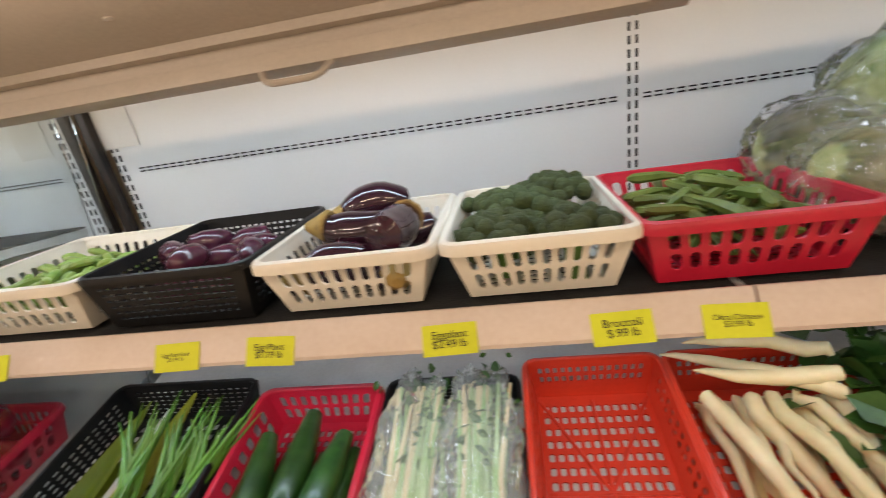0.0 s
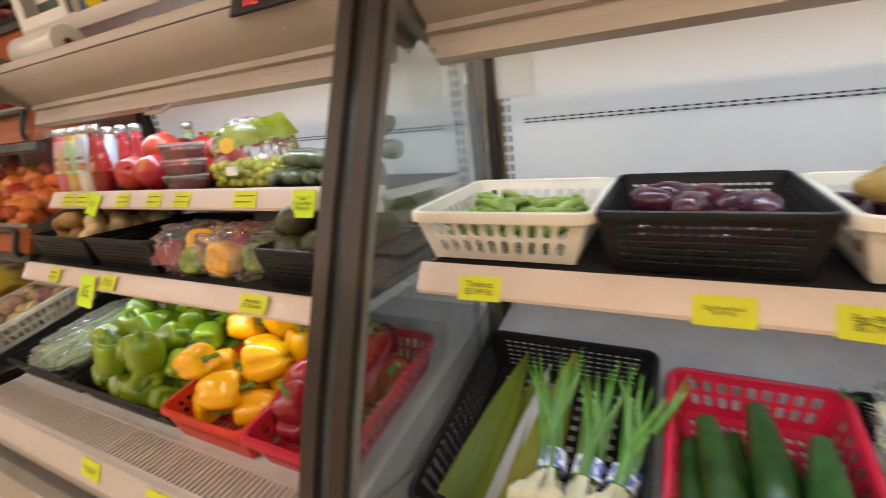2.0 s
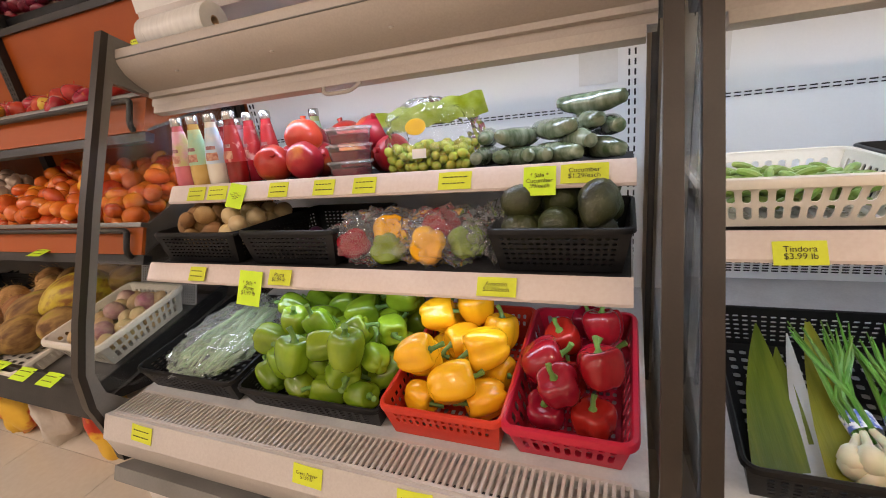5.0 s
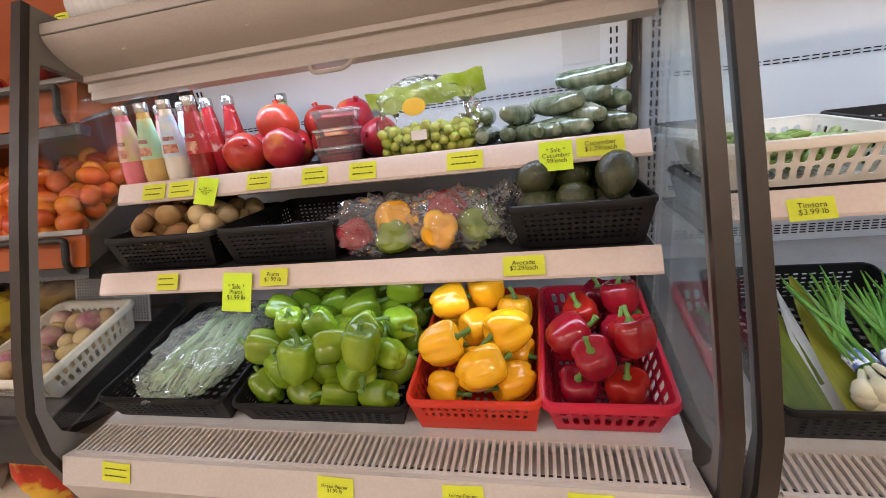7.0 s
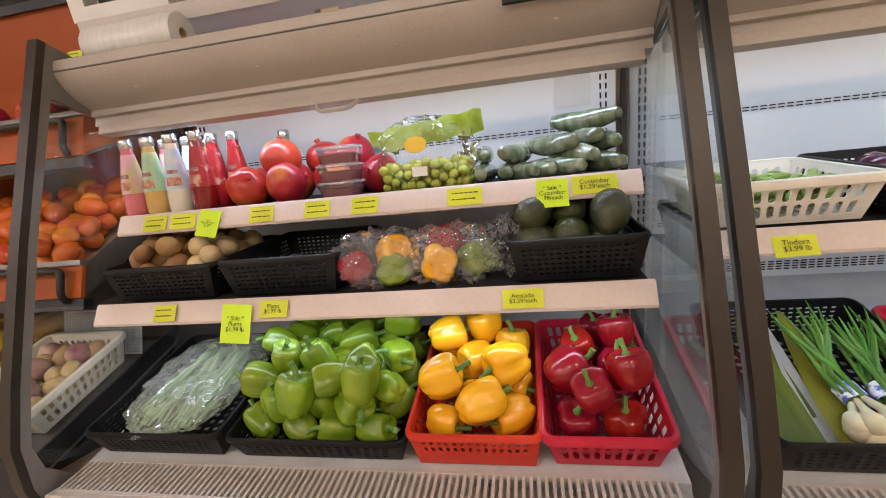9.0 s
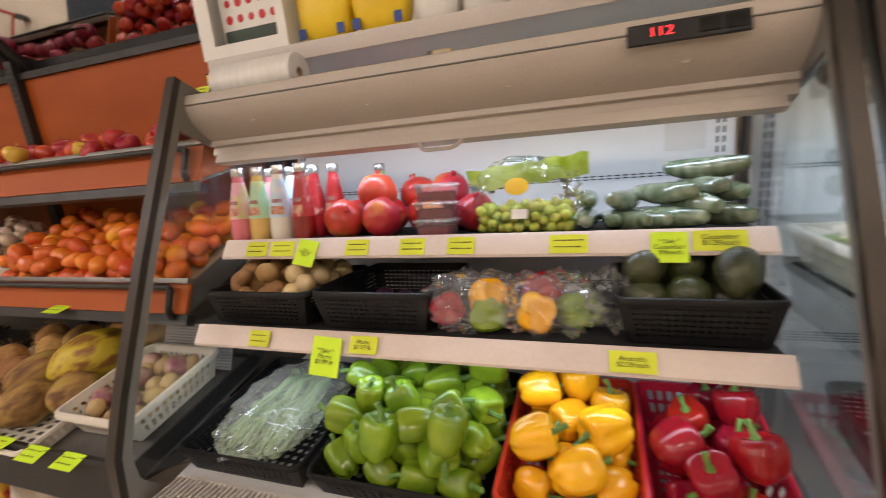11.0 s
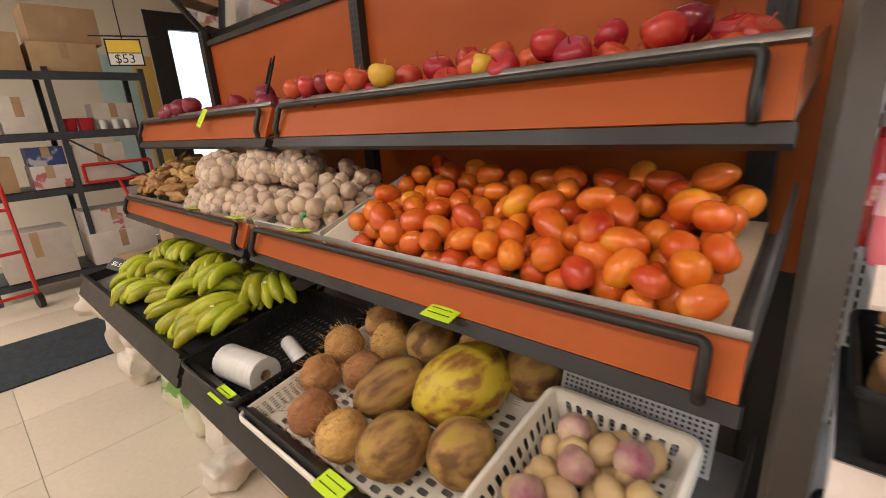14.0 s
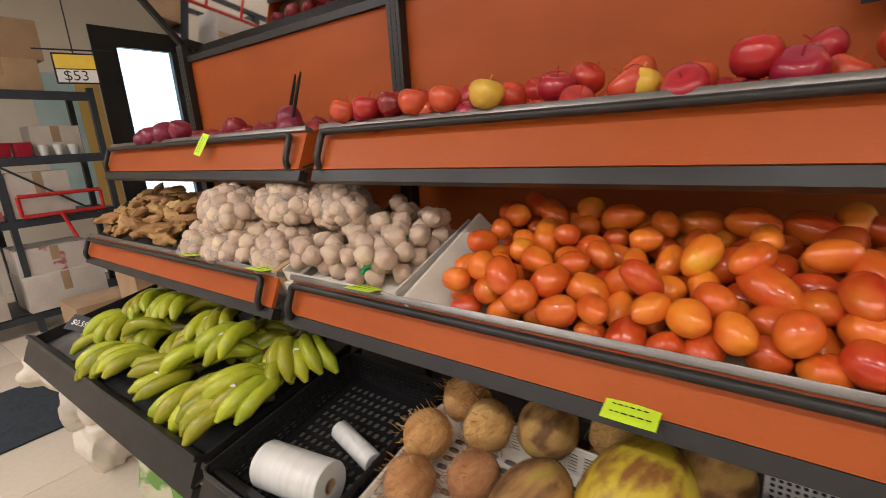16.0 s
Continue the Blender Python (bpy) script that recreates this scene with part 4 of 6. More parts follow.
for i, (x, y, z) in enumerate([(-2.238, 0.780, 0.058), (-2.113, 0.777, 0.058), (-2.010, 0.865, 0.058), (-2.140, 0.888, 0.058), (-2.250, 0.900, 0.058), (-2.155, 0.842, 0.132), (-2.062, 0.935, 0.120),
                               (-1.945, 0.960, 0.058), (-1.865, 0.875, 0.058), (-1.955, 0.925, 0.125), (-2.075, 1.01, 0.058), (-2.215, 0.955, 0.115)]):
    ob = new("pomegranate", POM[i % 3])
    ob.matrix_basis = pose(x, y, Z1 + z - 0.005, RNG.uniform(-60, 60), RNG.uniform(-60, 60), RNG.uniform(0, 360))
    tagged(ob, "ripe red pomegranate piled on the upper shelf", "pomegranate", "pomegranates")

for i in range(3):
    cup = thing("deli_cup", "clear plastic cup of dark red pomegranate arils", "plastic cup", "stacked cups", m=pose(-1.945 + 0.003 * i, 0.765, Z1 + 0.046 * i + 0.0005, 0, 0, 4 * i) @ Matrix.Diagonal((0.86, 0.86, 0.9, 1)))
    shell = part("cup", loft(bmesh.new(), [ring(w, w * 0.8, z, 0.02) for w, z in ((0.110, 0.0), (0.114, 0.003), (0.126, 0.042))]), CLEAR, cup, "clear plastic cup")
    part("lid", loft(bmesh.new(), [ring(w, w * 0.8, z, 0.022) for w, z in ((0.131, 0.041), (0.136, 0.043), (0.136, 0.049), (0.128, 0.0505))]), FROSTED, cup, "clear snap lid")
    cup.children[0].visible_shadow = cup.children[1].visible_shadow = False
    part("filling", loft(bmesh.new(), [ring(w, w * 0.8, z, 0.02) for w, z in ((0.107, 0.002), (0.116, 0.027), (0.095, 0.0300))]), ARIL, cup, "dark red arils")

bag = thing("grape_bag", "open clear bag of green grapes with yellow printed top", "grape bag", m=pose(-1.715, 0.84, Z1))
grape = finish(round_fruit(0.0135, 0.0155, 0, 0, 0, 10, 7), "grape", GRAPE)
for x, y, z in pack(135, 0.25, 0.13, 0.0125, 5, 0.0, -0.075):
    shared("grape", grape, bag, spin(RNG, x, y, z + 0.001))
film_bag("film", "", "", 0.275, 0.175, 0.20, 3, pose(0, 0, 0.0925), parent=bag, rough=0.16)
bm = bmesh.new()
k = 16
strip = [[bm.verts.new((-0.15 + 0.31 * i / k, -0.045 + 0.008 * math.sin(i * 0.9) + 0.05 * (1 - j), 0.108 + 0.055 * j + 0.030 * i / k + 0.004 * math.sin(i * 1.7 + j))) for i in range(k + 1)] for j in (0, 1)]
for i in range(k):
    bm.faces.new((strip[0][i], strip[0][i + 1], strip[1][i + 1], strip[1][i]))
bmesh.ops.solidify(bm, geom=bm.faces[:], thickness=0.0015)
part("printed_top", bm, mat("printed_yellow_green", (0.44, 0.50, 0.05), (0.66, 0.70, 0.30), 0.3, 12, 0.3, 30, c3=(0.10, 0.2, 0.5), sharp=(0.4, 0.6)), bag, "yellow-green printed bag top")
sticker = part("sticker", lathe(lambda a, v: (0.03 * math.sin(math.pi * v) * math.cos(a), 0.0012 * math.cos(math.pi * v) - 0.002, 0.022 * math.sin(math.pi * v) * math.sin(a)), 18, 6), YELLOW_PACK, bag, "round yellow sticker")
sticker.matrix_basis = pose(-0.01, -0.088, 0.118, -12)
sticker2 = part("sticker", boxed(-0.02, 0.02, -0.0006, 0.0006, -0.012, 0.012), WHITE_PAPER, bag, "small paper sticker")
sticker2.matrix_basis = pose(-0.005, -0.092, 0.05, -4)

CUKE = [finish(rod(0.175, 0.0265, 0.008, i, (0.6, 0.6), 14, start=0.0), "cucumber", WRAPPED) for i in range(3)]
for i, (x, y, z, rz) in enumerate([(-1.562, 0.735, 0.027, -6), (-1.504, 0.735, 0.027, 3), (-1.505, 0.755, 0.076, -22), (-1.430, 0.735, 0.027, 30), (-1.385, 0.740, 0.027, 40), (-1.330, 0.760, 0.088, 38), (-1.290, 0.735, 0.050, 30), (-1.272, 0.765, 0.096, 22),
                                   (-1.225, 0.735, 0.027, 35), (-1.232, 0.775, 0.078, 25), (-1.222, 0.790, 0.142, 60), (-1.315, 0.740, 0.027, 42), (-1.34, 0.800, 0.030, 35), (-1.555, 0.790, 0.072, 10)]):
    ob = new("cucumber", CUKE[i % 3])
    ob.matrix_basis = pose(x, y, Z1 + z, 0, RNG.uniform(0, 360), rz)
    tagged(ob, "dark green cucumber wrapped in clear film", "cucumber", "wrapped cucumbers")

# ---- small case: lower shelf ----
def on_shelf(x, tilt=20, y=0.712, z=1.0465):
    return pose(x, y, z, tilt)


m = on_shelf(-2.432)
basket("small black plastic basket of brown kiwis and pale onions", P_BLACK, 0.335, 0.36, 0.095, "fine", m)
kiwi = [finish(round_fruit(0.026, 0.034, 0, 0.06, i), "kiwi", KIWI) for i in range(2)]
heap("kiwi", "fuzzy brown kiwi in a black basket", "kiwi", "kiwis", kiwi, pack(34, 0.20, 0.31, 0.028, 1, -0.050, 0.025, 0.038), m, 1)
pale = [finish(round_fruit(0.028, 0.028, -0.2, 0.05, 9), "onion", PALE_ONION)]
heap("onion", "pale yellow onion in a black basket", "onion", "pale onions", pale, pack(16, 0.11, 0.31, 0.027, 2, 0.100, 0.025, 0.038), m, 2)
m = on_shelf(-2.080)
basket("nearly empty black plastic basket with a few plums", P_BLACK, 0.325, 0.37, 0.10, "fine", m)
plum = [finish(round_fruit(0.026, 0.027, 0.05, 0.03, 3), "plum", PLUM)]
heap("plum", "dark purple plum with white sticker", "plum", "plums", plum, [(-0.05, 0.13, 0.038), (0.005, 0.11, 0.038), (0.06, 0.14, 0.038), (0.02, 0.18, 0.038), (-0.06, 0.21, 0.038), (0.07, 0.24, 0.038)], m, 3)
m = on_shelf(-1.352)
basket("black plastic basket of dark green avocados", P_BLACK, 0.300, 0.36, 0.10, "fine", m)
avo = [finish(round_fruit(0.042, 0.054, -0.12, 0.05, i, 14, 10, taper=-0.18), "avocado", AVOCADO) for i in range(3)]
heap("avocado", "dark green pebbled avocado in a black basket", "avocado", "avocados", avo, pack(14, 0.270, 0.32, 0.044, 8, 0, 0.020, 0.030), m, 4)

m = on_shelf(-1.74)
for i, (x, seq) in enumerate([(-0.100, ((RED_PEPPER, -0.052, 0.060, 0.052, 80, 20, 20), (GREEN_PEPPER, 0.050, 0.058, 0.038, 75, 0, 10), (YELLOW_PEPPER, 0.046, 0.080, 0.076, 60, 10, 40))),
                              (0.095, ((YELLOW_PEPPER, -0.030, 0.055, 0.052, 85, 10, 15), (RED_PEPPER, -0.020, 0.120, 0.085, 50, 30, 60), (GREEN_PEPPER, 0.058, 0.090, 0.050, 70, 30, 30)))]):
    pk = thing("pepper_pack", "mixed bell peppers sealed in clear plastic film", "pepper pack", "pepper packs", m=m @ pose(x, 0.0, 0.0))
    for j, (mt, px, py, pz, rx, ry, rz) in enumerate(seq):
        p = part("bell_pepper", pepper_body(i * 3 + j, 0.047, 0.052), mt, pk)
        p.matrix_basis = pose(px, py, pz, rx, ry, rz)
    film_bag("film", "", "", 0.225, 0.175, 0.140, 7 + i, pose(0.0, 0.082, 0.066), PACK_FILM, pk, 0.30)
    film_bag("twisted_end", "", "", 0.05 + 0.06 * i, 0.10, 0.05 + 0.07 * i, 17 + i, pose(-0.125 if i == 0 else 0.130, 0.08, 0.05 + 0.03 * i, 0, 20, 0), FILM, pk, 0.5)

# ---- small case: deck ----
def on_deck(x, tilt=30, y=0.700, z=0.6465):
    return pose(x, y, z, tilt)


m = on_deck(-2.412)
basket("black plastic basket holding bagged green herbs", P_BLACK, 0.385, 0.43, 0.085, "fine", m)
herbs = thing("herb_bag", "clear crinkled bag of pale green herb stalks", "herb bag", m=m @ pose(0.0, 0.02, 0.062))
g = random.Random(4)
for i in range(34):
    x = g.uniform(-0.10, 0.10)
    bm = bar([(x, 0.01 + g.uniform(0, 0.05), 0.02 + g.uniform(-0.02, 0.02)), (x * 0.9, 0.14, 0.02 + g.uniform(-0.02, 0.03)), (x * 0.7 + g.uniform(-0.02, 0.02), 0.27, 0.03 + g.uniform(-0.02, 0.02)), (x * 0.8, 0.33, 0.03)], [0.003, 0.005, 0.007, 0.004], 6)
    part("stalk", bm, HERB, herbs)


def leaf_clump(material, n, spread, size, seed):
    """Many small crinkled leaves in one mesh."""
    bm, gg = bmesh.new(), random.Random(seed)
    for _ in range(n):
        c = Vector((gg.gauss(0, spread[0]), gg.gauss(0, spread[1]), abs(gg.gauss(0, spread[2]))))
        q = Euler((gg.uniform(-1.0, 1.0), gg.uniform(-1.0, 1.0), gg.uniform(0, 6.3))).to_matrix()
        s = size * gg.uniform(0.6, 1.3)
        pts = [(0, 0, 0), (0.32, 0.35, 0.10), (0.38, 0.8, 0.12), (0, 1.25, -0.05), (-0.38, 0.8, 0.12), (-0.32, 0.35, 0.10), (0, 0.6, -0.04)]
        v = [bm.verts.new(c + q @ (Vector(p) * s)) for p in pts]
        for i in range(6):
            bm.faces.new((v[i], v[(i + 1) % 6], v[6]))
    return bm


part("leaves", leaf_clump(HERB, 130, (0.045, 0.055, 0.010), 0.032, 6), HERB, herbs).matrix_basis = pose(0, 0.20, 0.015)
film_bag("film", "", "", 0.30, 0.40, 0.090, 21, pose(0.005, 0.185, 0.028), HERB_FILM, herbs, 0.20)

m = on_deck(-1.975)
basket("wide black plastic tray heaped with green bell peppers", P_BLACK, 0.445, 0.46, 0.075, "fine", m)
pepper_heap(GREEN_PEPPER, "glossy green bell pepper", "green peppers", pack(50, 0.43, 0.46, 0.042, 12, 0, 0.005, 0.020), m, 20, 0.85, (0.041, 0.053))
m = on_deck(-1.598)
basket("orange-red plastic crate of yellow bell peppers", P_RED, 0.285, 0.43, 0.10, "crate", m)
pepper_heap(YELLOW_PEPPER, "glossy yellow bell pepper", "yellow peppers", pack(15, 0.270, 0.35, 0.050, 14, 0, 0.02, 0.016), m, 30, 0.7, (0.048, 0.055))
m = on_deck(-1.322)
basket("crimson plastic basket of red bell peppers", P_CRIMSON, 0.250, 0.43, 0.10, "wide", m)
pepper_heap(RED_PEPPER, "glossy dark red bell pepper", "red peppers", pack(12, 0.240, 0.38, 0.050, 16, 0, 0.02, 0.014), m, 40, 0.2, (0.050, 0.052))

# ---- long case: shelf ----
def on_long(x, tilt=22, y=0.722, z=1.1405):
    return pose(x, y, z, tilt)


m = on_long(-0.915)
basket("white plastic basket of green tindora gourds", P_WHITE, 0.325, 0.34, 0.098, "white", m)
tin = [finish(rod(0.052, 0.0095, 0.003, i, (0.6, 0.6), 8, 6), "tindora", TINDORA) for i in range(2)]
heap("tindora", "small green striped tindora gourd", "tindora", "tindora gourds", tin, pack(125, 0.245, 0.25, 0.0135, 2, 0, 0.035, 0.030, tries=14), m, 5, tilt=25)
m = on_long(-0.587)
basket("black plastic basket of small purple eggplants", P_BLACK, 0.305, 0.35, 0.102, "fine", m)
for i, (x, y, z) in enumerate(pack(17, 0.22, 0.26, 0.03, 5, 0, 0.045, 0.010)):
    ob = thing("small_eggplant", "small purple striped eggplant with green calyx", "eggplant", "small eggplants", m=m @ pose(x, y, z, 0, 0, RNG.uniform(0, 360)) @ pose(0, -0.03, 0, 0, RNG.uniform(0, 360), 0))
    part("fruit", rod(0.075, 0.026, 0.006, i, (0.5, 0.75), 12, start=-0.01), SMALL_EGGPLANT, ob)
    part("calyx", bar([(0, -0.016, 0), (0, 0.0, 0), (0, 0.012, 0)], [0.003, 0.013, 0.019], 8), CALYX, ob, "dry green calyx")
m = on_long(-0.278)
basket("white plastic basket of large glossy eggplants", P_WHITE, 0.275, 0.34, 0.098, "white", m)
for i, (x, y, z, rx, rz) in enumerate([(-0.035, 0.07, 0.050, 0, -75), (0.06, 0.09, 0.050, 0, 15), (-0.03, 0.16, 0.055, 0, 80), (0.05, 0.23, 0.055, 0, -60), (-0.05, 0.25, 0.055, 0, 100), (-0.02, 0.14, 0.105, 4, -100), (0.065, 0.13, 0.105, 0, 170), (0.0, 0.23, 0.112, 0, -70)]):
    ob = thing("eggplant", "large glossy dark purple eggplant", "eggplant", "large eggplants", m=m @ pose(x, y, z, rx, RNG.uniform(0, 360), rz))
    part("fruit", rod(0.12, 0.040, 0.012, i + 4, (0.6, 0.8), 14, start=-0.06), EGGPLANT, ob)
    part("calyx", bar([(0, -0.095, 0), (0, -0.072, 0), (0, -0.048, 0), (0.0, -0.044, 0)], [0.008, 0.020, 0.033, 0.030], 9), CALYX, ob, "dry yellow-brown calyx")
m = on_long(0.017)
basket("white plastic basket of dark green broccoli heads", P_WHITE, 0.265, 0.34, 0.098, "white", m)
for i, (x, y, z, s) in enumerate([(-0.06, 0.09, 0.078, 1.0), (0.06, 0.09, 0.076, 1.0), (-0.01, 0.18, 0.086, 1.1), (0.04, 0.26, 0.092, 1.0), (-0.07, 0.25, 0.080, 0.9)]):
    ob = thing("broccoli", "dark green broccoli head with tight florets", "broccoli", "broccoli heads", m=m @ pose(x, y, z, RNG.uniform(-15, 15), RNG.uniform(-15, 15), RNG.uniform(0, 360)) @ Matrix.Diagonal((s, s, s, 1)))
    bm, gg = bmesh.new(), random.Random(i)
    for k in range(46):
        a, q = gg.uniform(0, 6.283), math.sqrt(gg.random())
        r = 0.066 * q
        bmesh.ops.create_icosphere(bm, subdivisions=2, radius=gg.uniform(0.012, 0.019), matrix=Matrix.Translation((r * math.cos(a), r * math.sin(a), 0.026 * (1 - q * q) + gg.uniform(-0.004, 0.004))))
    for v in bm.verts:
        v.co += v.co.normalized() * 0.0025 * noise.noise(v.co * 190)
    part("floret_crown", bm, BROCCOLI, ob, "dense green florets", smooth=60)
    part("stalk", bar([(0, 0, 0.0), (0, 0, -0.035), (0.004, 0, -0.078)], [0.03, 0.018, 0.017], 9), STEM, ob, "pale green stalk")
m = on_long(0.300)
basket("crimson plastic basket of green okra pods", P_CRIMSON, 0.285, 0.34, 0.098, "wide", m)
okra = [finish(tube(bmesh.new(), [(0, -0.05, 0), (0, -0.042, 0), (0, -0.03, 0), (0, 0.008, 0.003), (0, 0.045, 0.0)], [0.003, 0.008, 0.0095, 0.0075, 0.001], 6), "okra", OKRA, 20) for _ in range(1)]
heap("okra", "ridged green okra pod", "okra", "okra pods", okra, pack(85, 0.19, 0.25, 0.016, 7, 0, 0.05, 0.022, tries=14), m, 6, tilt=14)

m = on_long(0.62)
for i, (x, y, z, s) in enumerate([(-0.10, 0.28, 0.12, 0.9), (-0.02, 0.12, 0.10, 1.0), (-0.095, 0.15, 0.085, 0.85), (0.03, 0.26, 0.21, 1.1), (0.15, 0.10, 0.10, 1.1), (0.20, 0.20, 0.23, 1.1), (0.32, 0.14, 0.10, 1.1), (0.10, 0.06, 0.075, 0.8)]):
    ob = thing("cabbage", "pale green cabbage in a clear plastic bag", "cabbage", "bagged cabbages", m=m @ pose(x, y, z, RNG.uniform(-40, 40), RNG.uniform(60, 110), RNG.uniform(0, 360)) @ Matrix.Diagonal((s, s, s, 1)))
    part("head", round_fruit(0.082, 0.105, 0, 0.09, i, 24, 16, 7, 0.04), CABBAGE, ob)
    bm = bmesh.new()
    for k in range(9):
        a0 = k * 2.4
        rows = []
        for j in range(6):
            v = 0.16 + 0.13 * j
            th = math.pi * v
            rr = 0.086 + 0.004 * (k % 3)
            rows.append([(rr * math.sin(th) * math.cos(a0 + w), rr * math.sin(th) * math.sin(a0 + w), 0.112 * math.cos(th) + 0.006 * math.sin(w * 12 + j)) for w in (-0.55, -0.3, -0.08, 0.0, 0.08, 0.3, 0.55)])
        loft(bm, rows, closed=False)
    bmesh.ops.solidify(bm, geom=bm.faces[:], thickness=0.0012)
    part("outer_leaves", bm, CABBAGE, ob, "veined outer leaves", smooth=60)
    film_bag("film", "", "", 0.20, 0.20, 0.245, 30 + i, pose(0, 0, 0), PACK_FILM, ob, 0.16)

# ---- long case: deck ----
def on_long_deck(x):
    return pose(x, 0.700, 0.6475, 33)


m = on_long_deck(-0.835)
basket("deep black plastic basket of leaves and scallions", P_BLACK, 0.375, 0.46, 0.10, "fine", m)
for i, (x, L, w, mt, lift) in enumerate([(-0.120, 0.38, 0.085, LEEK_LEAF, 0.034), (-0.062, 0.36, 0.042, WHITE_PAPER, 0.026), (-0.012, 0.42, 0.080, YELLOW_LEAF, 0.034), (-0.09, 0.32, 0.07, LEEK_LEAF, 0.016)]):
    rows = []
    for j in range(9):
        f = j / 8
        ww = w * (1 - f ** 2.2) + 0.003
        rows.append([(x + 0.03 * f + u * ww, 0.05 + L * f, lift + 0.045 * f * f + abs(u) * ww * 0.35) for u in (-0.5, -0.25, 0, 0.25, 0.5)])
    bm = loft(bmesh.new(), rows, closed=False)
    bmesh.ops.solidify(bm, geom=bm.faces[:], thickness=0.003)
    ob = part("broad_leaf" if i != 1 else "paper_sheet", bm, mt)
    ob.matrix_basis = m
    tagged(ob, ("long green pointed leaf in a black basket", "white paper sheet under the leaves", "long yellowing pointed leaf in a basket", "long yellowing pointed leaf in a basket")[i], ("leaf", "paper", "leaf", "leaf")[i])
for i, (x, rz) in enumerate([(0.035, 8), (0.085, -4), (0.135, -12)]):
    ob = thing("scallion_bunch", "bunch of scallions with white bulbs and blue band", "scallions", "scallion bunches", m=m @ pose(x, 0.10, 0.060, 2, 0, rz))
    gg = random.Random(i + 3)
    for k in range(8):
        a = gg.uniform(0, 6.283)
        px, pz = 0.042 * math.cos(a) * gg.uniform(0.5, 1), 0.026 * math.sin(a)
        by = gg.uniform(-0.030, 0.0)
        part("bulb", bar([(px * 1.4, by - 0.034, pz), (px * 1.4, by - 0.030, pz), (px * 1.38, by - 0.018, pz), (px * 1.35, by - 0.004, pz), (px * 1.2, by + 0.009, pz), (px, by + 0.018, pz), (px * 0.5, 0.040, pz * 0.6)], [0.003, 0.014, 0.0215, 0.0225, 0.016, 0.008, 0.006], 12), BULB, ob, "white bulb")
        for q in range(2):
            ex, ez = gg.uniform(-0.06, 0.06), gg.uniform(-0.005, 0.05)
            part("leaf", bar([(px * 0.5, 0.030, pz * 0.6), (px * 0.6, 0.11, pz * 0.5 + 0.01), (ex * 0.6, 0.19, ez * 0.7 + 0.02), (ex, 0.25 + gg.uniform(-0.04, 0.05), ez + 0.03)], [0.0055, 0.0055, 0.0045, 0.0012], 6), SCALLION, ob)
    part("band", loft(bmesh.new(), [[(0.026 * math.cos(2 * math.pi * j / 14), y, 0.020 * math.sin(2 * math.pi * j / 14)) for j in range(14)] for y in (0.045, 0.085)], caps=False), BLUE_BAND, ob, "white and blue paper band")
m = on_long_deck(-0.478)
basket("crimson plastic basket of dark green cucumbers", P_CRIMSON, 0.275, 0.43, 0.09, "wide", m)
for i, (x, y, z, rz) in enumerate([(-0.088, 0.03, 0.036, 3), (-0.030, 0.06, 0.036, 1), (0.028, 0.03, 0.036, -2), (0.086, 0.04, 0.036, -3), (-0.058, 0.05, 0.078, 5), (0.058, 0.05, 0.078, -6), (0.0, 0.10, 0.08, 0)]):
    ob = part("cucumber", rod(0.27, 0.029, 0.008, i + 20, (0.65, 0.6), 14, 11, start=0.0), CUCUMBER)
    ob.matrix_basis = m @ pose(x, y, z, 0, RNG.uniform(0, 360), rz)
    tagged(ob, "long dark green cucumber in a crimson basket", "cucumber", "loose cucumbers")
m = on_long_deck(-0.185)
basket("shallow black plastic tray with bagged herbs", P_BLACK, 0.285, 0.46, 0.07, "fine", m)
for b, (bx, seed) in enumerate([(-0.065, 51), (0.07, 61)]):
    ob = thing("herb_bag", "clear glossy bag of pale stems and leafy tips", "herb bag", "herb bags", m=m @ pose(bx, 0.02, 0.05))
    gg = random.Random(seed)
    for i in range(26):
        x = gg.uniform(-0.05, 0.05)
        part("stalk", bar([(x, 0.0, gg.uniform(0, 0.03)), (x * 0.8, 0.2, gg.uniform(0.0, 0.035)), (x + gg.uniform(-0.02, 0.02), 0.40, 0.025 + gg.uniform(0, 0.02))], [0.0065, 0.006, 0.003], 6), DAIKON if i % 2 == 0 else HERB, ob)
    part("leaves", leaf_clump(GREENS, 70, (0.03, 0.07, 0.012), 0.022, seed), GREENS, ob).matrix_basis = pose(0, 0.33, 0.02)
    film_bag("film", "", "", 0.15, 0.46, 0.09, seed, pose(0, 0.21, 0.025), CRINKLED, ob, 0.3)
m = on_long_deck(0.11)
basket("empty red plastic crate with a ribbed floor", P_RED, 0.265, 0.47, 0.10, "crate", m)
cr = thing("crate_ribs", "raised red ribs across an empty crate floor", "crate", m=m)
for p, q in (((-0.11, 0.03, 0.008), (0.11, 0.44, 0.008)), ((0.11, 0.03, 0.008), (-0.11, 0.44, 0.008)), ((0, 0.03, 0.008), (0, 0.44, 0.008)), ((-0.11, 0.235, 0.008), (0.11, 0.235, 0.008))):
    part("rib", bar([p, q], 0.004, 6), P_RED, cr)
m = on_long_deck(0.40)
basket("red plastic crate of long white radish roots", P_RED, 0.29, 0.47, 0.10, "crate", m)
gg = random.Random(77)
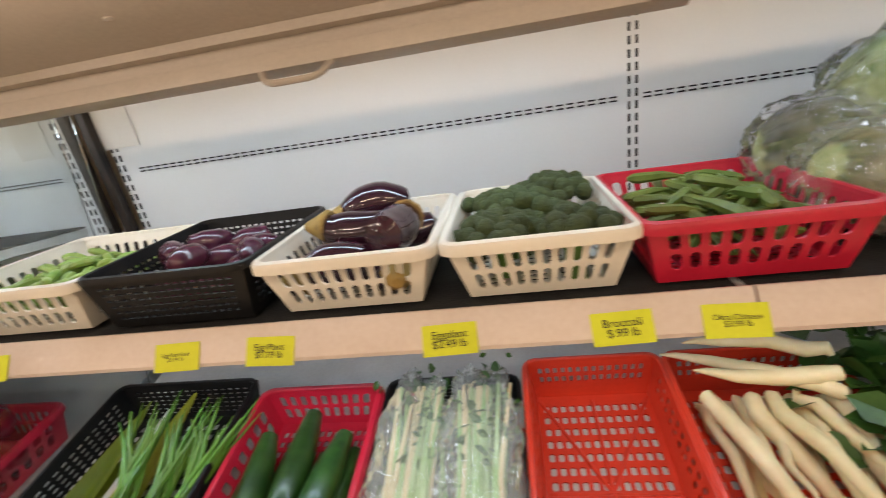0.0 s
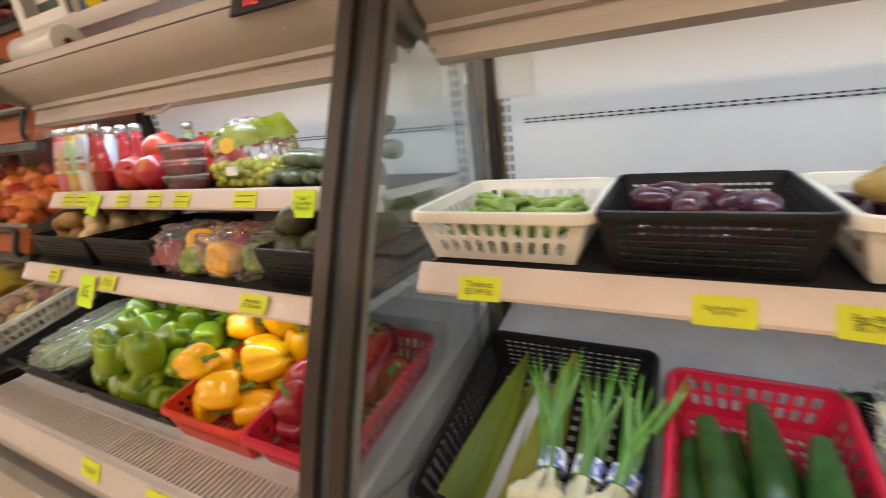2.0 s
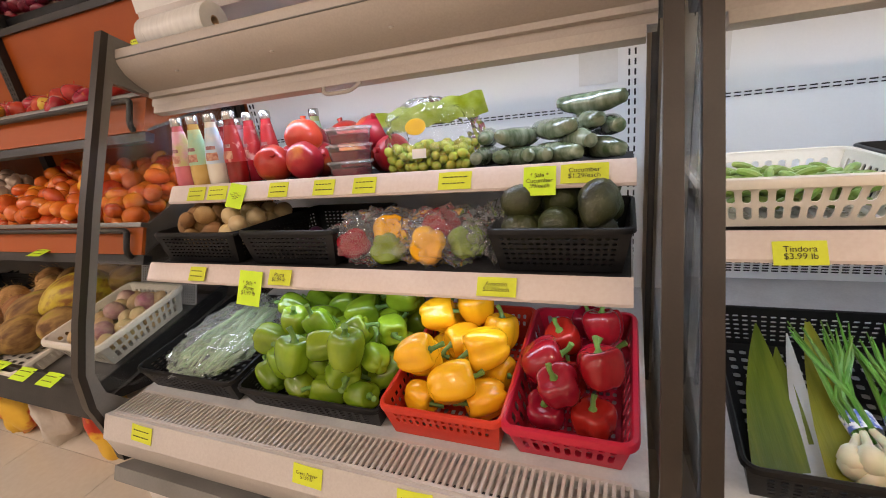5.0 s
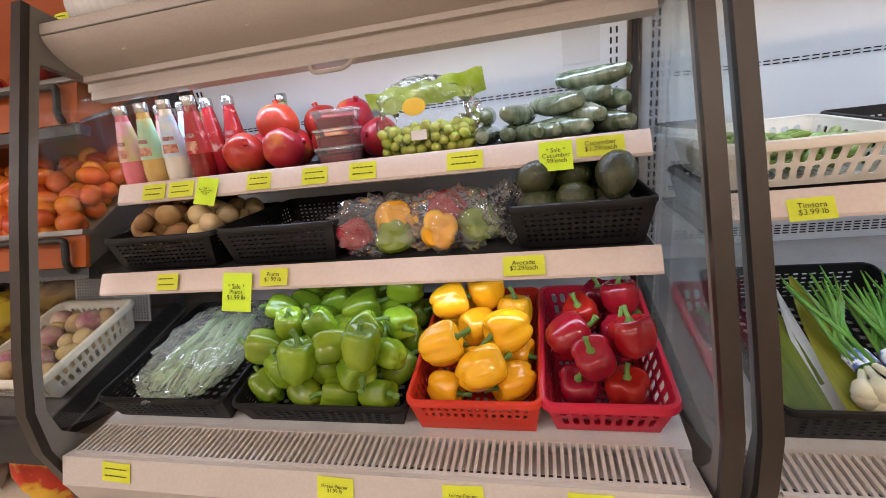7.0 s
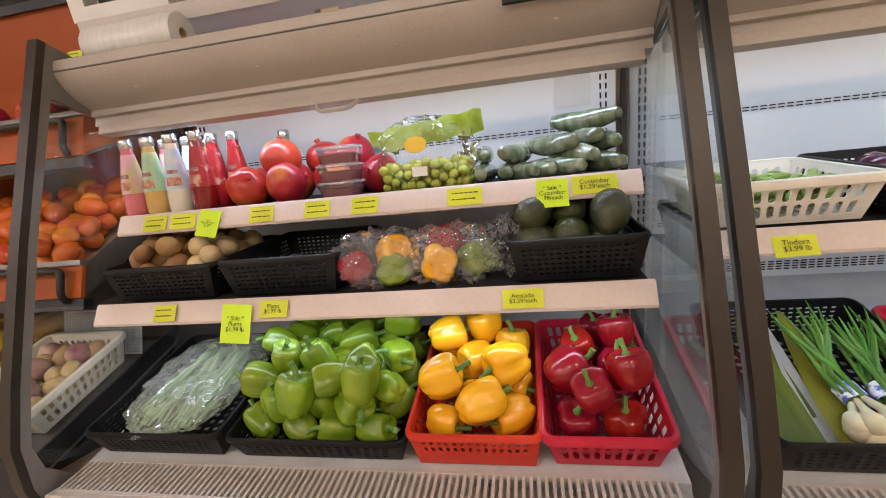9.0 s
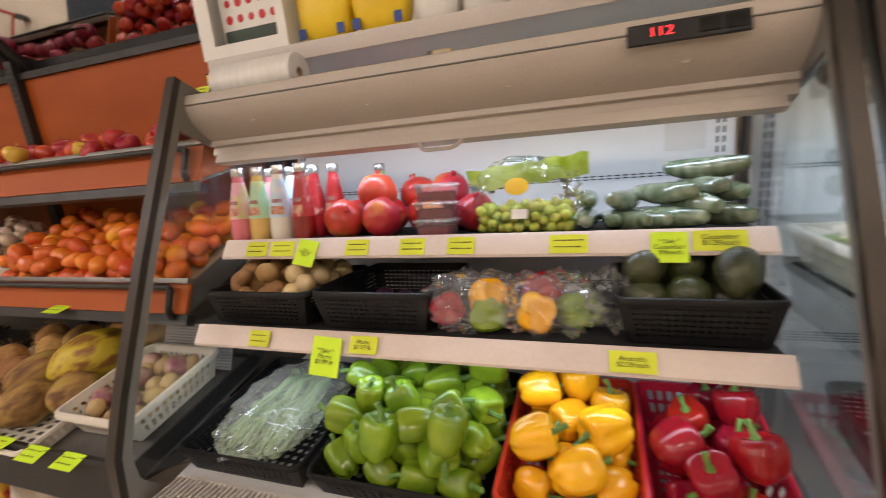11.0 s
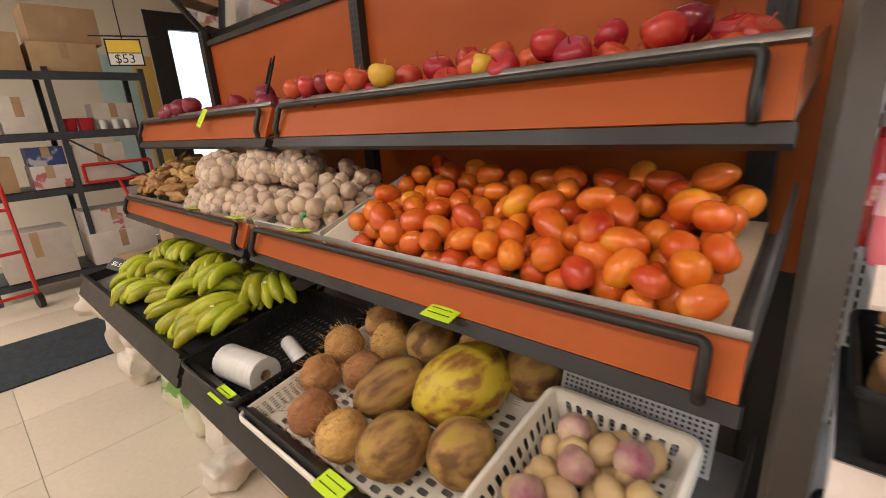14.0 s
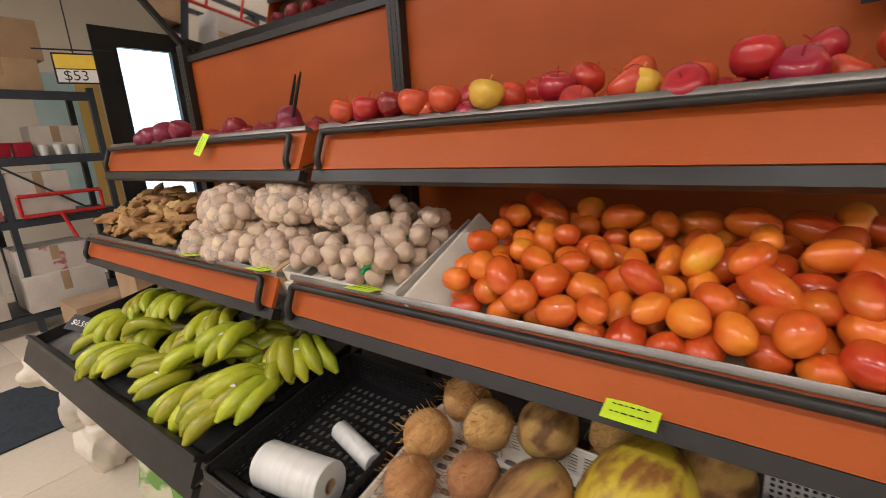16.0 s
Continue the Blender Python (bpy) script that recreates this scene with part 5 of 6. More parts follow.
for i in range(18):
    L, R = gg.uniform(0.22, 0.36), gg.uniform(0.010, 0.018)
    bm = tube(bmesh.new(), [(gg.uniform(-0.01, 0.01), L * f, 0.012 * math.sin(f * 3)) for f in (0, 0.03, 0.15, 0.4, 0.7, 0.9, 1.0)], [R * q for q in (0.4, 0.85, 1, 0.95, 0.7, 0.4, 0.12)], 10)
    ob = part("white_radish", bm, DAIKON)
    if i < 15:
        ob.matrix_basis = m @ pose(-0.10 + 0.2 * (i % 5) / 4 + gg.uniform(-0.01, 0.01), 0.40 - 0.02 * (i // 5), 0.03 + 0.036 * (i // 5), 6, gg.uniform(0, 360), 180 + gg.uniform(-12, 26))
    else:
        ob.matrix_basis = m @ pose(0.10, 0.33 + 0.03 * (i - 15), 0.13 + 0.02 * (i - 15), 0, gg.uniform(0, 360), 80 + gg.uniform(-12, 12))
    tagged(ob, "long tapering white radish root", "radish", "white radishes")
ob = thing("greens_bunch", "heap of dark green leafy vegetables", "greens", m=on_long_deck(0.665) @ pose(0, 0.02, 0.03))
part("leaves", leaf_clump(GREENS, 520, (0.075, 0.12, 0.05), 0.060, 5), GREENS, ob, smooth=0).matrix_basis = pose(0, 0.27, 0.05)
for i in range(12):
    part("stalk", bar([(0.02 * (i - 6), 0.02, 0.02), (0.016 * (i - 6), 0.16, 0.045), (0.012 * (i - 6), 0.3, 0.06)], [0.006, 0.005, 0.003], 6), STEM, ob)


# ---- on top of the cases ----
def sack(name, label, category, w, d, h, seed, m, material, group="", rough=0.12):
    def fn(a, v):
        th = math.pi * v
        s, c = math.sin(th), math.cos(th)
        x, y, z = [abs(q) ** (0.85 if rough > 0.4 else 0.55) * math.copysign(1, q) for q in (s * math.cos(a), s * math.sin(a), c)]
        k = 1 + rough * noise.noise((x * 1.6 + seed, y * 1.6, z * 1.6)) + rough * 0.22 * noise.noise((x * 5 + seed, y * 5, z * 5))
        return x * k * w / 2, y * k * d / 2, z * k * h / 2 + h / 2
    ob = part(name, lathe(fn, 28, 18), material, None, smooth=50)
    ob.matrix_basis = m
    return tagged(ob, label, category, group)


TOP = 1.8005
board = thing("display_carton", "white open carton with a cut-out front window", "carton", m=pose(-2.50, 0.66, TOP))
for a in ((-0.16, 0.145, 0.0, 0.30, 0.0, 0.004), (-0.165, -0.115, -0.004, 0.0, 0.0, 0.34), (0.115, 0.145, -0.004, 0.0, 0.0, 0.34), (-0.115, 0.115, -0.004, 0.0, 0.0, 0.035), (-0.165, -0.161, 0.0, 0.30, 0.004, 0.34), (-0.165, 0.145, 0.30, 0.304, 0.0, 0.34)):
    part("panel", boxed(*a), WHITE_PAPER, board)
pic = thing("picture_box", "white box printed with red dots and a dark band", "box", m=pose(-2.50, 0.70, TOP + 0.005))
part("carton", boxed(-0.112, 0.112, 0.0, 0.10, 0, 0.30, bevel=0.003), WHITE_PAPER, pic)
part("dark_band", boxed(-0.105, 0.105, -0.0015, -0.0002, 0.02, 0.075), mat("dark_green_print", (0.035, 0.06, 0.045), None, 0.5), pic, "dark green printed band")
for i in range(9):
    d = part("dot", lathe(lambda a, v: (0.013 * math.sin(math.pi * v) * math.cos(a), 0.0008 * math.cos(math.pi * v), 0.013 * math.sin(math.pi * v) * math.sin(a)), 12, 4), RED_PRINT, pic, "red printed dot")
    d.matrix_basis = pose(-0.08 + 0.04 * (i % 5), -0.001, 0.105 + 0.045 * (i // 5), 0, 0, 0) @ Matrix.Diagonal((1 - 0.1 * (i % 3), 1, 1 - 0.1 * (i % 3), 1))
for i, x in enumerate((-2.265, -2.09)):
    pk = thing("yellow_packet", "yellow plastic packet with small blue labels", "packet", "yellow packets", m=pose(x, 0.74, TOP))
    film_pack = lathe(lambda a, v: (0.085 * abs(math.sin(math.pi * v) * math.cos(a)) ** 0.5 * math.copysign(1, math.cos(a)), 0.05 * abs(math.sin(math.pi * v) * math.sin(a)) ** 0.6 * math.copysign(1, math.sin(a)), 0.13 + 0.13 * abs(math.cos(math.pi * v)) ** 0.6 * math.copysign(1, math.cos(math.pi * v))), 24, 14)
    part("wrapper", film_pack, YELLOW_PACK, pk)
    for q in (-0.062, 0.062):
        part("blue_label", boxed(q - 0.011, q + 0.011, -0.051, -0.048, 0.015, 0.042), BLUE_PACK, pk, "small blue label")
for i, x in enumerate((-1.93, -1.80, -1.66, -1.50)):
    sack("tissue_pack", "white plastic-wrapped tissue pack on the case top", "tissue pack", 0.12, 0.12, 0.20, i, pose(x, 0.76, TOP - 0.006), WHITE_PAPER, "tissue packs")
roll = thing("bag_roll", "roll of white plastic produce bags", "bag roll", "bag rolls", m=pose(-2.430, 0.605, 1.6825 + 0.052))


def plastic_roll(parent, length, r, core=0.014):
    n = 24
    prof = [(core, 0), (r - 0.002, 0), (r, 0.003), (r, length - 0.003), (r - 0.002, length), (core, length), (core, 0)]
    part("roll", loft(bmesh.new(), [[(x - length / 2, a * math.cos(2 * math.pi * i / n), a * math.sin(2 * math.pi * i / n)) for i in range(n)] for a, x in prof], caps=False), ROLL, parent, "wound plastic film")
    part("core", loft(bmesh.new(), [[(x - length / 2, a * math.cos(2 * math.pi * i / n), a * math.sin(2 * math.pi * i / n)) for i in range(n)] for a, x in ((core - 0.003, 0.001), (core, 0.001), (core, length - 0.001), (core - 0.003, length - 0.001), (core - 0.003, 0.001))], caps=False), CARD, parent, "cardboard core")


plastic_roll(roll, 0.27, 0.052)
cupbox = thing("small_tub", "small clear tub with a pale lid on the canopy", "tub", m=pose(-1.885, 0.60, 1.6825))
part("tub", loft(bmesh.new(), [ring(w, w * 0.6, z, 0.01) for w, z in ((0.06, 0.0), (0.066, 0.03))]), CLEAR, cupbox)
part("contents", boxed(-0.016, 0.03, -0.016, 0.016, 0.002, 0.032, bevel=0.003), mat("cream_block", (0.70, 0.58, 0.34), None, 0.6), cupbox)
disp = thing("temperature_display", "black digital thermostat panel with red figures", "thermostat", m=pose(-1.372, 0.5475, 1.645, -3))
part("bezel", boxed(-0.105, 0.105, -0.004, 0.004, -0.024, 0.020, bevel=0.003), SLOT, disp, "glossy black bezel")
part("switch", boxed(0.02, 0.055, -0.007, -0.003, -0.017, 0.013, bevel=0.002), P_BLACK, disp)
part("switch", boxed(0.063, 0.098, -0.007, -0.003, -0.017, 0.013, bevel=0.002), P_BLACK, disp)
words("112", 0.030, disp, pose(-0.045, -0.0045, -0.002, 90), mat("red_led", (1.0, 0.04, 0.05), None, 0.4, emit=2.5))

# ---- price tags ----
for x, z, w, t in [(-2.475, 1.278, 0.075, ""), (-2.385, 1.278, 0.080, ""), (-2.145, 1.278, 0.07, ""), (-1.985, 1.278, 0.07, ""), (-1.855, 1.278, 0.07, ""), (-1.600, 1.278, 0.085, ""), (-1.300, 1.280, 0.10, "Cucumber\n$1.29/each")]:
    tag(x, 0.7235, z - 0.010, w, 0.044, t, 10)
tag(-2.30, 0.717, 1.254, 0.066, 0.074, "* Sale *\nStrawberry Basil\nSeed Drink\n$1.99", 6, -10, True, "neon yellow handwritten sale tag hanging from a shelf")
tag(-1.395, 0.717, 1.256, 0.072, 0.066, "* Sale *\nCucumber\n.99/each", 4, 0, True, "neon yellow handwritten sale tag hanging from a shelf")
for x, w, t in [(-2.385, 0.065, ""), (-2.075, 0.075, "Plums\n$1.99 lb"), (-1.475, 0.088, "Avocado\n$2.29/each")]:
    tag(x, 0.6715, 1.018, w, 0.042, t, 10)
tag(-2.175, 0.667, 0.985, 0.082, 0.095, "* Sale *\nPlums\n$1.99 lb", 2, -3, True, "neon yellow handwritten sale tag hanging from a shelf")
for x, t in [(-2.455, ""), (-1.885, "Green Pepper\n$1.99 lb"), (-1.612, "Yellow Pepper\n$2.99 lb"), (-1.372, "Red Pepper\n$2.99 lb")]:
    tag(x, 0.5835, 0.570, 0.082, 0.046, t, 0, RNG.uniform(-3, 3))
for x, t in [(-0.932, "Tindora\n$3.99 lb"), (-0.562, "Egg Plant Small\n$1.99 lb"), (-0.400, "Egg Plant\n$1.79 lb"), (-0.120, "Eggplant\n$2.49 lb"), (0.115, "Broccoli\n$.99 lb"), (0.255, "Okra Chinese\n$3.99 lb")]:
    tag(x, 0.690, 1.100, 0.080, 0.044, t, 10, RNG.uniform(-2, 2))
tag(-0.865, 0.5425, 1.642, 0.085, 0.085, "* Sale *\nTindora\n$2.99 lb", 2, -3, True, "yellow handwritten sale tag taped to the canopy")
tag(-2.655, 0.62, 1.735, 0.05, 0.03, "", 0, 0, False, "small yellow price tag in a black holder")
for x, y, z, w, h in [(-1.022, 1.1215, 1.668, 0.106, 0.108), (-1.296, 1.1215, 1.682, 0.106, 0.128)]:
    ob = tagged(part("notice_sheet", boxed(x - w / 2, x + w / 2, y - 0.001, y + 0.001, z - h / 2, z + h / 2), WHITE_PAPER), "blank white paper taped to the back panel", "paper", "notice sheets")

# ---- rack: top trays ----
def bed(x, which):
    return pose(x, *{"top": (0.714, 1.5005, 34.7), "mid": (0.734, 1.0855, 43.0), "low": (0.614, 0.6105, 34.9)}[which])


apple = []
for i in range(3):
    bm = round_fruit(0.040, 0.037, 0.32, 0.04, i, 16, 11, 5, 0.02, 0.10, 0.16)
    tube(bm, [(0, 0, 0.022), (0.002, 0, 0.034), (0.004, 0, 0.044)], 0.0015, 5)
    apple.append((finish(bm.copy(), "apple", APPLE), finish(bm.copy(), "apple", DARK_APPLE), finish(bm, "apple", GOLD_APPLE)))
m = bed(-3.48, "top")
liner_a = tagged(part("tray_liner", boxed(-0.715, 0.735, 0.032, 0.40, 0.0, 0.030), CARD), "brown cardboard liner filling a tray", "liner")
liner_a.matrix_basis = m
heap("apple", "shiny red apple in an orange tray", "apple", "apples", [a[0] for a in apple], pack(66, 1.45, 0.30, 0.040, 3, 0.01, 0.028, 0.033, tries=40), m, 7, 40)
for x, y, z, k in [(0.58, 0.16, 0.150, 1), (0.32, 0.11, 0.155, 0), (-0.165, 0.060, 0.150, 2), (0.14, 0.10, 0.130, 2), (-0.62, 0.06, 0.150, 0), (-0.53, 0.06, 0.152, 0), (-0.45, 0.07, 0.152, 1), (-0.37, 0.06, 0.152, 0), (-0.28, 0.065, 0.150, 0)]:
    ob = new("apple", apple[0][1 if k == 1 else 2 if k == 2 else 0])
    ob.matrix_basis = m @ pose(x, y, z - 0.012, -20, 10, 40 * x)
    tagged(ob, {0: "shiny red apple on the pile", 1: "large dark red apple on top of the pile", 2: "yellow apple among red ones"}[k], "apple", "apples")
m = bed(-5.0, "top")
liner_b = tagged(part("tray_liner", boxed(-0.735, 0.735, 0.038, 0.40, 0.0, 0.022), CARD), "brown cardboard liner filling a tray", "liner")
liner_b.matrix_basis = m
onion = []
for i in range(2):
    bm = round_fruit(0.046, 0.041, -0.25, 0.04, i, 16, 11)
    tube(bm, [(0, 0, 0.042), (0.001, 0, 0.052), (0.004, 0, 0.062)], [0.004, 0.002, 0.001], 6)
    onion.append(finish(bm, "red_onion", ONION))
heap("red_onion", "dark red onion with papery skin", "onion", "red onions", onion, pack(34, 1.44, 0.32, 0.044, 9, 0, 0.06, 0.022, tries=30) + [(-0.42, 0.070, 0.115), (-0.32, 0.065, 0.125), (-0.22, 0.075, 0.130), (-0.13, 0.10, 0.135), (0.56, 0.13, 0.130)], m, 8, 60)
fork = thing("sign_fork", "black plastic two-pronged sign holder standing in onions", "sign holder", m=bed(-4.42, "top") @ pose(0.0, 0.14, 0.165, -35, -10, 0) @ Matrix.Scale(1.45, 4))
for x in (-0.009, 0.009):
    part("prong", bar([(x, 0, -0.05), (x, 0, 0.055), (x * 1.2, 0, 0.085)], [0.004, 0.004, 0.002], 6), P_BLACK, fork)
part("bridge", bar([(-0.011, 0, 0.0), (0.011, 0, 0.0)], 0.004, 6), P_BLACK, fork)

# ---- rack: middle trays ----
m = bed(-3.245, "mid")
liner_c = tagged(part("tray_liner", boxed(-0.45, 0.495, 0.034, 0.44, 0.0, 0.030), CARD), "brown cardboard liner filling a tray", "liner")
liner_c.matrix_basis = m
tom = []
for i in range(4):
    bm = round_fruit(0.0315, 0.051 - 0.005 * i, 0.08, 0.07, i, 16, 12, 3, 0.03, 0.07)
    tom.append(finish(bm, "tomato", TOMATO))
heap("tomato", "ripe orange-red plum tomato", "tomato", "tomatoes", tom, pack(168, 0.95, 0.41, 0.0305, 21, 0.018, 0.045, 0.032, tries=40), m, 9, 180, (0.82, 1.10), lie=35)
board = thing("tray_board", "slanting white plastic board beside the tomatoes", "board", m=bed(-3.70, "mid"))
part("panel", loft(bmesh.new(), [[(-0.012, y, 0.002), (-0.004, y, 0.002), (-0.082, y, z), (-0.090, y, z)] for y, z in ((0.04, 0.078), (0.43, 0.10))]), P_WHITE, board)
m = bed(-4.03, "mid")
wt = thing("white_tray", "white plastic divider tray holding loose garlic", "tray", m=m)
part("base", boxed(-0.225, 0.215, 0.045, 0.42, 0.001, 0.045), P_WHITE, wt)
for x in (-0.225, 0.209):
    part("side", boxed(x, x + 0.006, 0.060, 0.42, 0.045, 0.085), P_WHITE, wt)
part("front", boxed(-0.225, 0.215, 0.060, 0.066, 0.045, 0.075), P_WHITE, wt)
garlic = []
for i in range(2):
    bm = round_fruit(0.029, 0.024, -0.45, 0.05, i, 16, 10, 8, 0.05)
    garlic.append(finish(bm, "garlic", GARLIC))
heap("garlic", "loose white garlic bulb in a white tray", "garlic", "garlic bulbs", garlic, pack(74, 0.41, 0.35, 0.027, 4, -0.005, 0.065, 0.047, tries=25), m, 10, 60)
for i, (x, y, z, rz) in enumerate([(-0.12, 0.12, 0.115, 30), (0.02, 0.16, 0.118, -20), (0.10, 0.11, 0.112, 50), (-0.03, 0.22, 0.12, 10), (0.12, 0.25, 0.12, -40), (-0.13, 0.28, 0.12, 20)]):
    ob = tagged(part("green_tape", bar([(-0.03, 0, -0.008), (-0.012, 0.006, 0.004), (0.012, -0.004, 0.005), (0.03, 0.002, -0.008)], [0.006, 0.009, 0.008, 0.005], 6), GREEN_TAPE), "strip of green net wrap on garlic", "net wrap", "green net wraps")
    ob.matrix_basis = m @ pose(x, y, z - 0.008, 0, 0, rz)
divider = tagged(part("tray_divider", boxed(-0.010, 0.010, 0.04, 0.42, 0.0, 0.085, bevel=0.002), CARD), "narrow brown cardboard divider between garlic trays", "divider")
divider.matrix_basis = bed(-4.272, "mid") @ pose(0, 0, 0.002)
m = bed(-4.62, "mid")
for i, (x, y, z, rz, s) in enumerate([(-0.19, 0.16, 0.085, 20, 0.95), (0.06, 0.15, 0.085, -60, 1.05), (0.25, 0.17, 0.080, 10, 0.9), (-0.10, 0.30, 0.085, 70, 1.0), (0.17, 0.31, 0.085, -80, 1.0), (-0.04, 0.20, 0.195, 65, 1.1), (0.20, 0.27, 0.190, 80, 1.0), (0.40, 0.31, 0.175, 75, 0.95)]):
    nb = thing("garlic_net_bag", "net bag packed with cream-white garlic bulbs", "garlic bag", "garlic net bags", m=m @ pose(x, y, z, 0, 0, rz) @ Matrix.Diagonal((s, s, s, 1)))
    for k in range(52):
        h = 1 - 2 * (k + 0.5) / 52
        a0, q0 = 2.39996 * k, math.sqrt(1 - h * h)
        gg = random.Random(i * 100 + k)
        q = pose(q0 * math.cos(a0) * 0.074 + gg.gauss(0, 0.004), h * 0.125 + gg.gauss(0, 0.004), q0 * math.sin(a0) * 0.050 + gg.gauss(0, 0.004), gg.uniform(0, 360), gg.uniform(0, 360), 0)
        shared("bulb", garlic[k % 2], nb, q)
    film_bag("net", "", "", 0.175, 0.285, 0.128, 70 + i, pose(0, 0, 0), NET, nb, 0.10)
m = bed(-5.36, "mid")
gb = random.Random(3)
for i, (x, y, z) in enumerate(pack(70, 0.72, 0.37, 0.034, 6, 0, 0.05, 0.06, tries=25)):
    sd = gb.uniform(0, 50)

    def knob(a, v, sd=sd):
        th = math.pi * v
        s_, c = math.sin(th), math.cos(th)
        k = 1 + 0.75 * noise.noise((s_ * math.cos(a) * 1.9 + sd, s_ * math.sin(a) * 1.9, c * 3.4)) + 0.25 * noise.noise((s_ * math.cos(a) * 4 + sd, s_ * math.sin(a) * 4, c * 7))
        return 0.064 * c * (0.8 + 0.2 * k), 0.024 * s_ * math.cos(a) * k, 0.020 * s_ * math.sin(a) * k
    bm = lathe(knob, 16, 16)
    ob = part("ginger", bm, GINGER, None, smooth=70)
    ob.matrix_basis = m @ spin(gb, x, y, z, 30)
    tagged(ob, "knobbly tan ginger root", "ginger", "ginger roots")

# ---- rack: bottom trays ----
def banana_hand(m, n, seed):
    g2 = random.Random(seed)
    ob = thing("banana_hand", "hand of unripe green bananas", "bananas", "banana hands", m=m)
    part("crown", bar([(0.0, 0.05, 0.020), (0.004, 0.02, 0.030), (0, -0.004, 0.026)], [0.010, 0.015, 0.021], 8), BANANA_STEM, ob, "brown cut crown")
    side, lift = g2.choice((-1, 1)) * g2.uniform(0.02, 0.07), g2.uniform(0.035, 0.055)
    for i in range(n):
        f = (i / (n - 1) - 0.5) * 2
        L, fan, up = 0.205 * g2.uniform(0.93, 1.06), f * 0.30, (i % 2) * 0.014
        pts, rad = [], []
        for k in range(13):
            t = k / 12
            run, lat = L * t * (1 - 0.10 * t), side * (t * t - 0.25 * t) + f * 0.034 * min(1, t * 4)
            pts.append((lat * math.cos(fan) + run * math.sin(fan), -run * math.cos(fan) + lat * math.sin(fan), 0.024 + lift * math.sin(2.7 * t) - 0.010 * t + up * min(1, t * 3)))
            rad.append(0.0240 * (0.36 + 0.64 * min(1, max(0, t - 0.05) * 4.2)) * (1 if t < 0.82 else max(0.30, 1 - (t - 0.82) * 3.9)))
        part("banana", bar(pts, rad, 9), BANANA, ob, smooth=60)
        if i == n // 2:
            p = Vector(pts[7])
            stk = part("sticker", lathe(lambda a, v: (0.011 * math.sin(math.pi * v) * math.cos(a), 0.014 * math.sin(math.pi * v) * math.sin(a), 0.0012 * math.cos(math.pi * v)), 10, 4), WHITE_PAPER, ob, "small white sticker")
            stk.matrix_basis = pose(p.x, p.y, p.z + 0.0205, 12, 0, 20)
    return ob


m = bed(-4.79, "low")
liner_d = tagged(part("tray_liner", boxed(-0.54, 0.54, 0.026, 0.52, 0.0, 0.03), MATTING), "black foam liner under the bananas", "liner")
liner_d.matrix_basis = m
g = random.Random(8)
for row, (y, z, cnt) in enumerate([(0.23, 0.030, 6), (0.37, 0.045, 6), (0.50, 0.060, 6), (0.29, 0.085, 4), (0.44, 0.110, 5)]):
    for i in range(cnt):
        x = -0.47 + 0.94 * i / (cnt - 1) + g.uniform(-0.03, 0.03)
        banana_hand(m @ pose(x, y + g.uniform(-0.02, 0.03), z, g.uniform(-6, 20), g.uniform(-22, 22), g.uniform(-62, 50)) @ Matrix.Scale(g.uniform(0.95, 1.08), 4), g.randint(4, 5), row * 10 + i)
m = bed(-3.975, "low")
basket("black plastic basket with two rolls of produce bags", P_BLACK, 0.375, 0.50, 0.085, "fine", m)
r1 = thing("bag_roll", "white roll of plastic produce bags lying in a basket", "bag roll", "bag rolls", m=m @ pose(0.02, 0.115, 0.062, 0, 0, 8))
plastic_roll(r1, 0.20, 0.055, 0.018)
r2 = thing("bag_roll", "small unwinding roll of plastic produce bags", "bag roll", "bag rolls", m=m @ pose(0.06, 0.26, 0.032, 0, 0, -14))
plastic_roll(r2, 0.17, 0.026, 0.010)
m = bed(-3.435, "low")
basket("white perforated plastic tray under coconuts", P_WHITE, 0.67, 0.46, 0.060, "fine", m)


def husk(x, y, z, r, kind, s=(1, 1, 1)):
    mt, lab, cat = {"coconut": (COCONUT, "brown hairy coconut in a white tray", "coconut"), "yam": (YAM, "brown and olive mottled husked coconut", "coconut"), "green": (GREEN_HUSK, "large mottled yellow-green coconut in its husk", "coconut")}[kind]
    bm = round_fruit(r, r * 1.05, -0.05, 0.09, x * 5, 20, 14)
    fib = bmesh.new()
    if kind == "coconut":
        gg = random.Random(int(abs(x) * 999))
        for _ in range(110):
            v = Vector((gg.gauss(0, 1), gg.gauss(0, 1), gg.gauss(0, 1))).normalized()
            p = v * r
            tube(fib, [p, p + v * 0.008 + Vector((gg.gauss(0, 0.006), gg.gauss(0, 0.006), 0.004)), p + v * gg.uniform(0.006, 0.02) + Vector((gg.gauss(0, 0.012), gg.gauss(0, 0.012), 0.008))], 0.0007, 3)
    ob = part("coconut", bm, mt, None, smooth=60)
    ob.matrix_basis = pose(x, y, z, 40 * x, 25, 70 * x) @ Matrix.Diagonal((*s, 1))
    tagged(ob, lab, cat, {"coconut": "coconuts", "yam": "coconuts", "green": ""}[kind])
    if kind == "coconut":
        part("fibre", fib, COCONUT, ob, "loose husk fibres")["kind"] = "stuff"


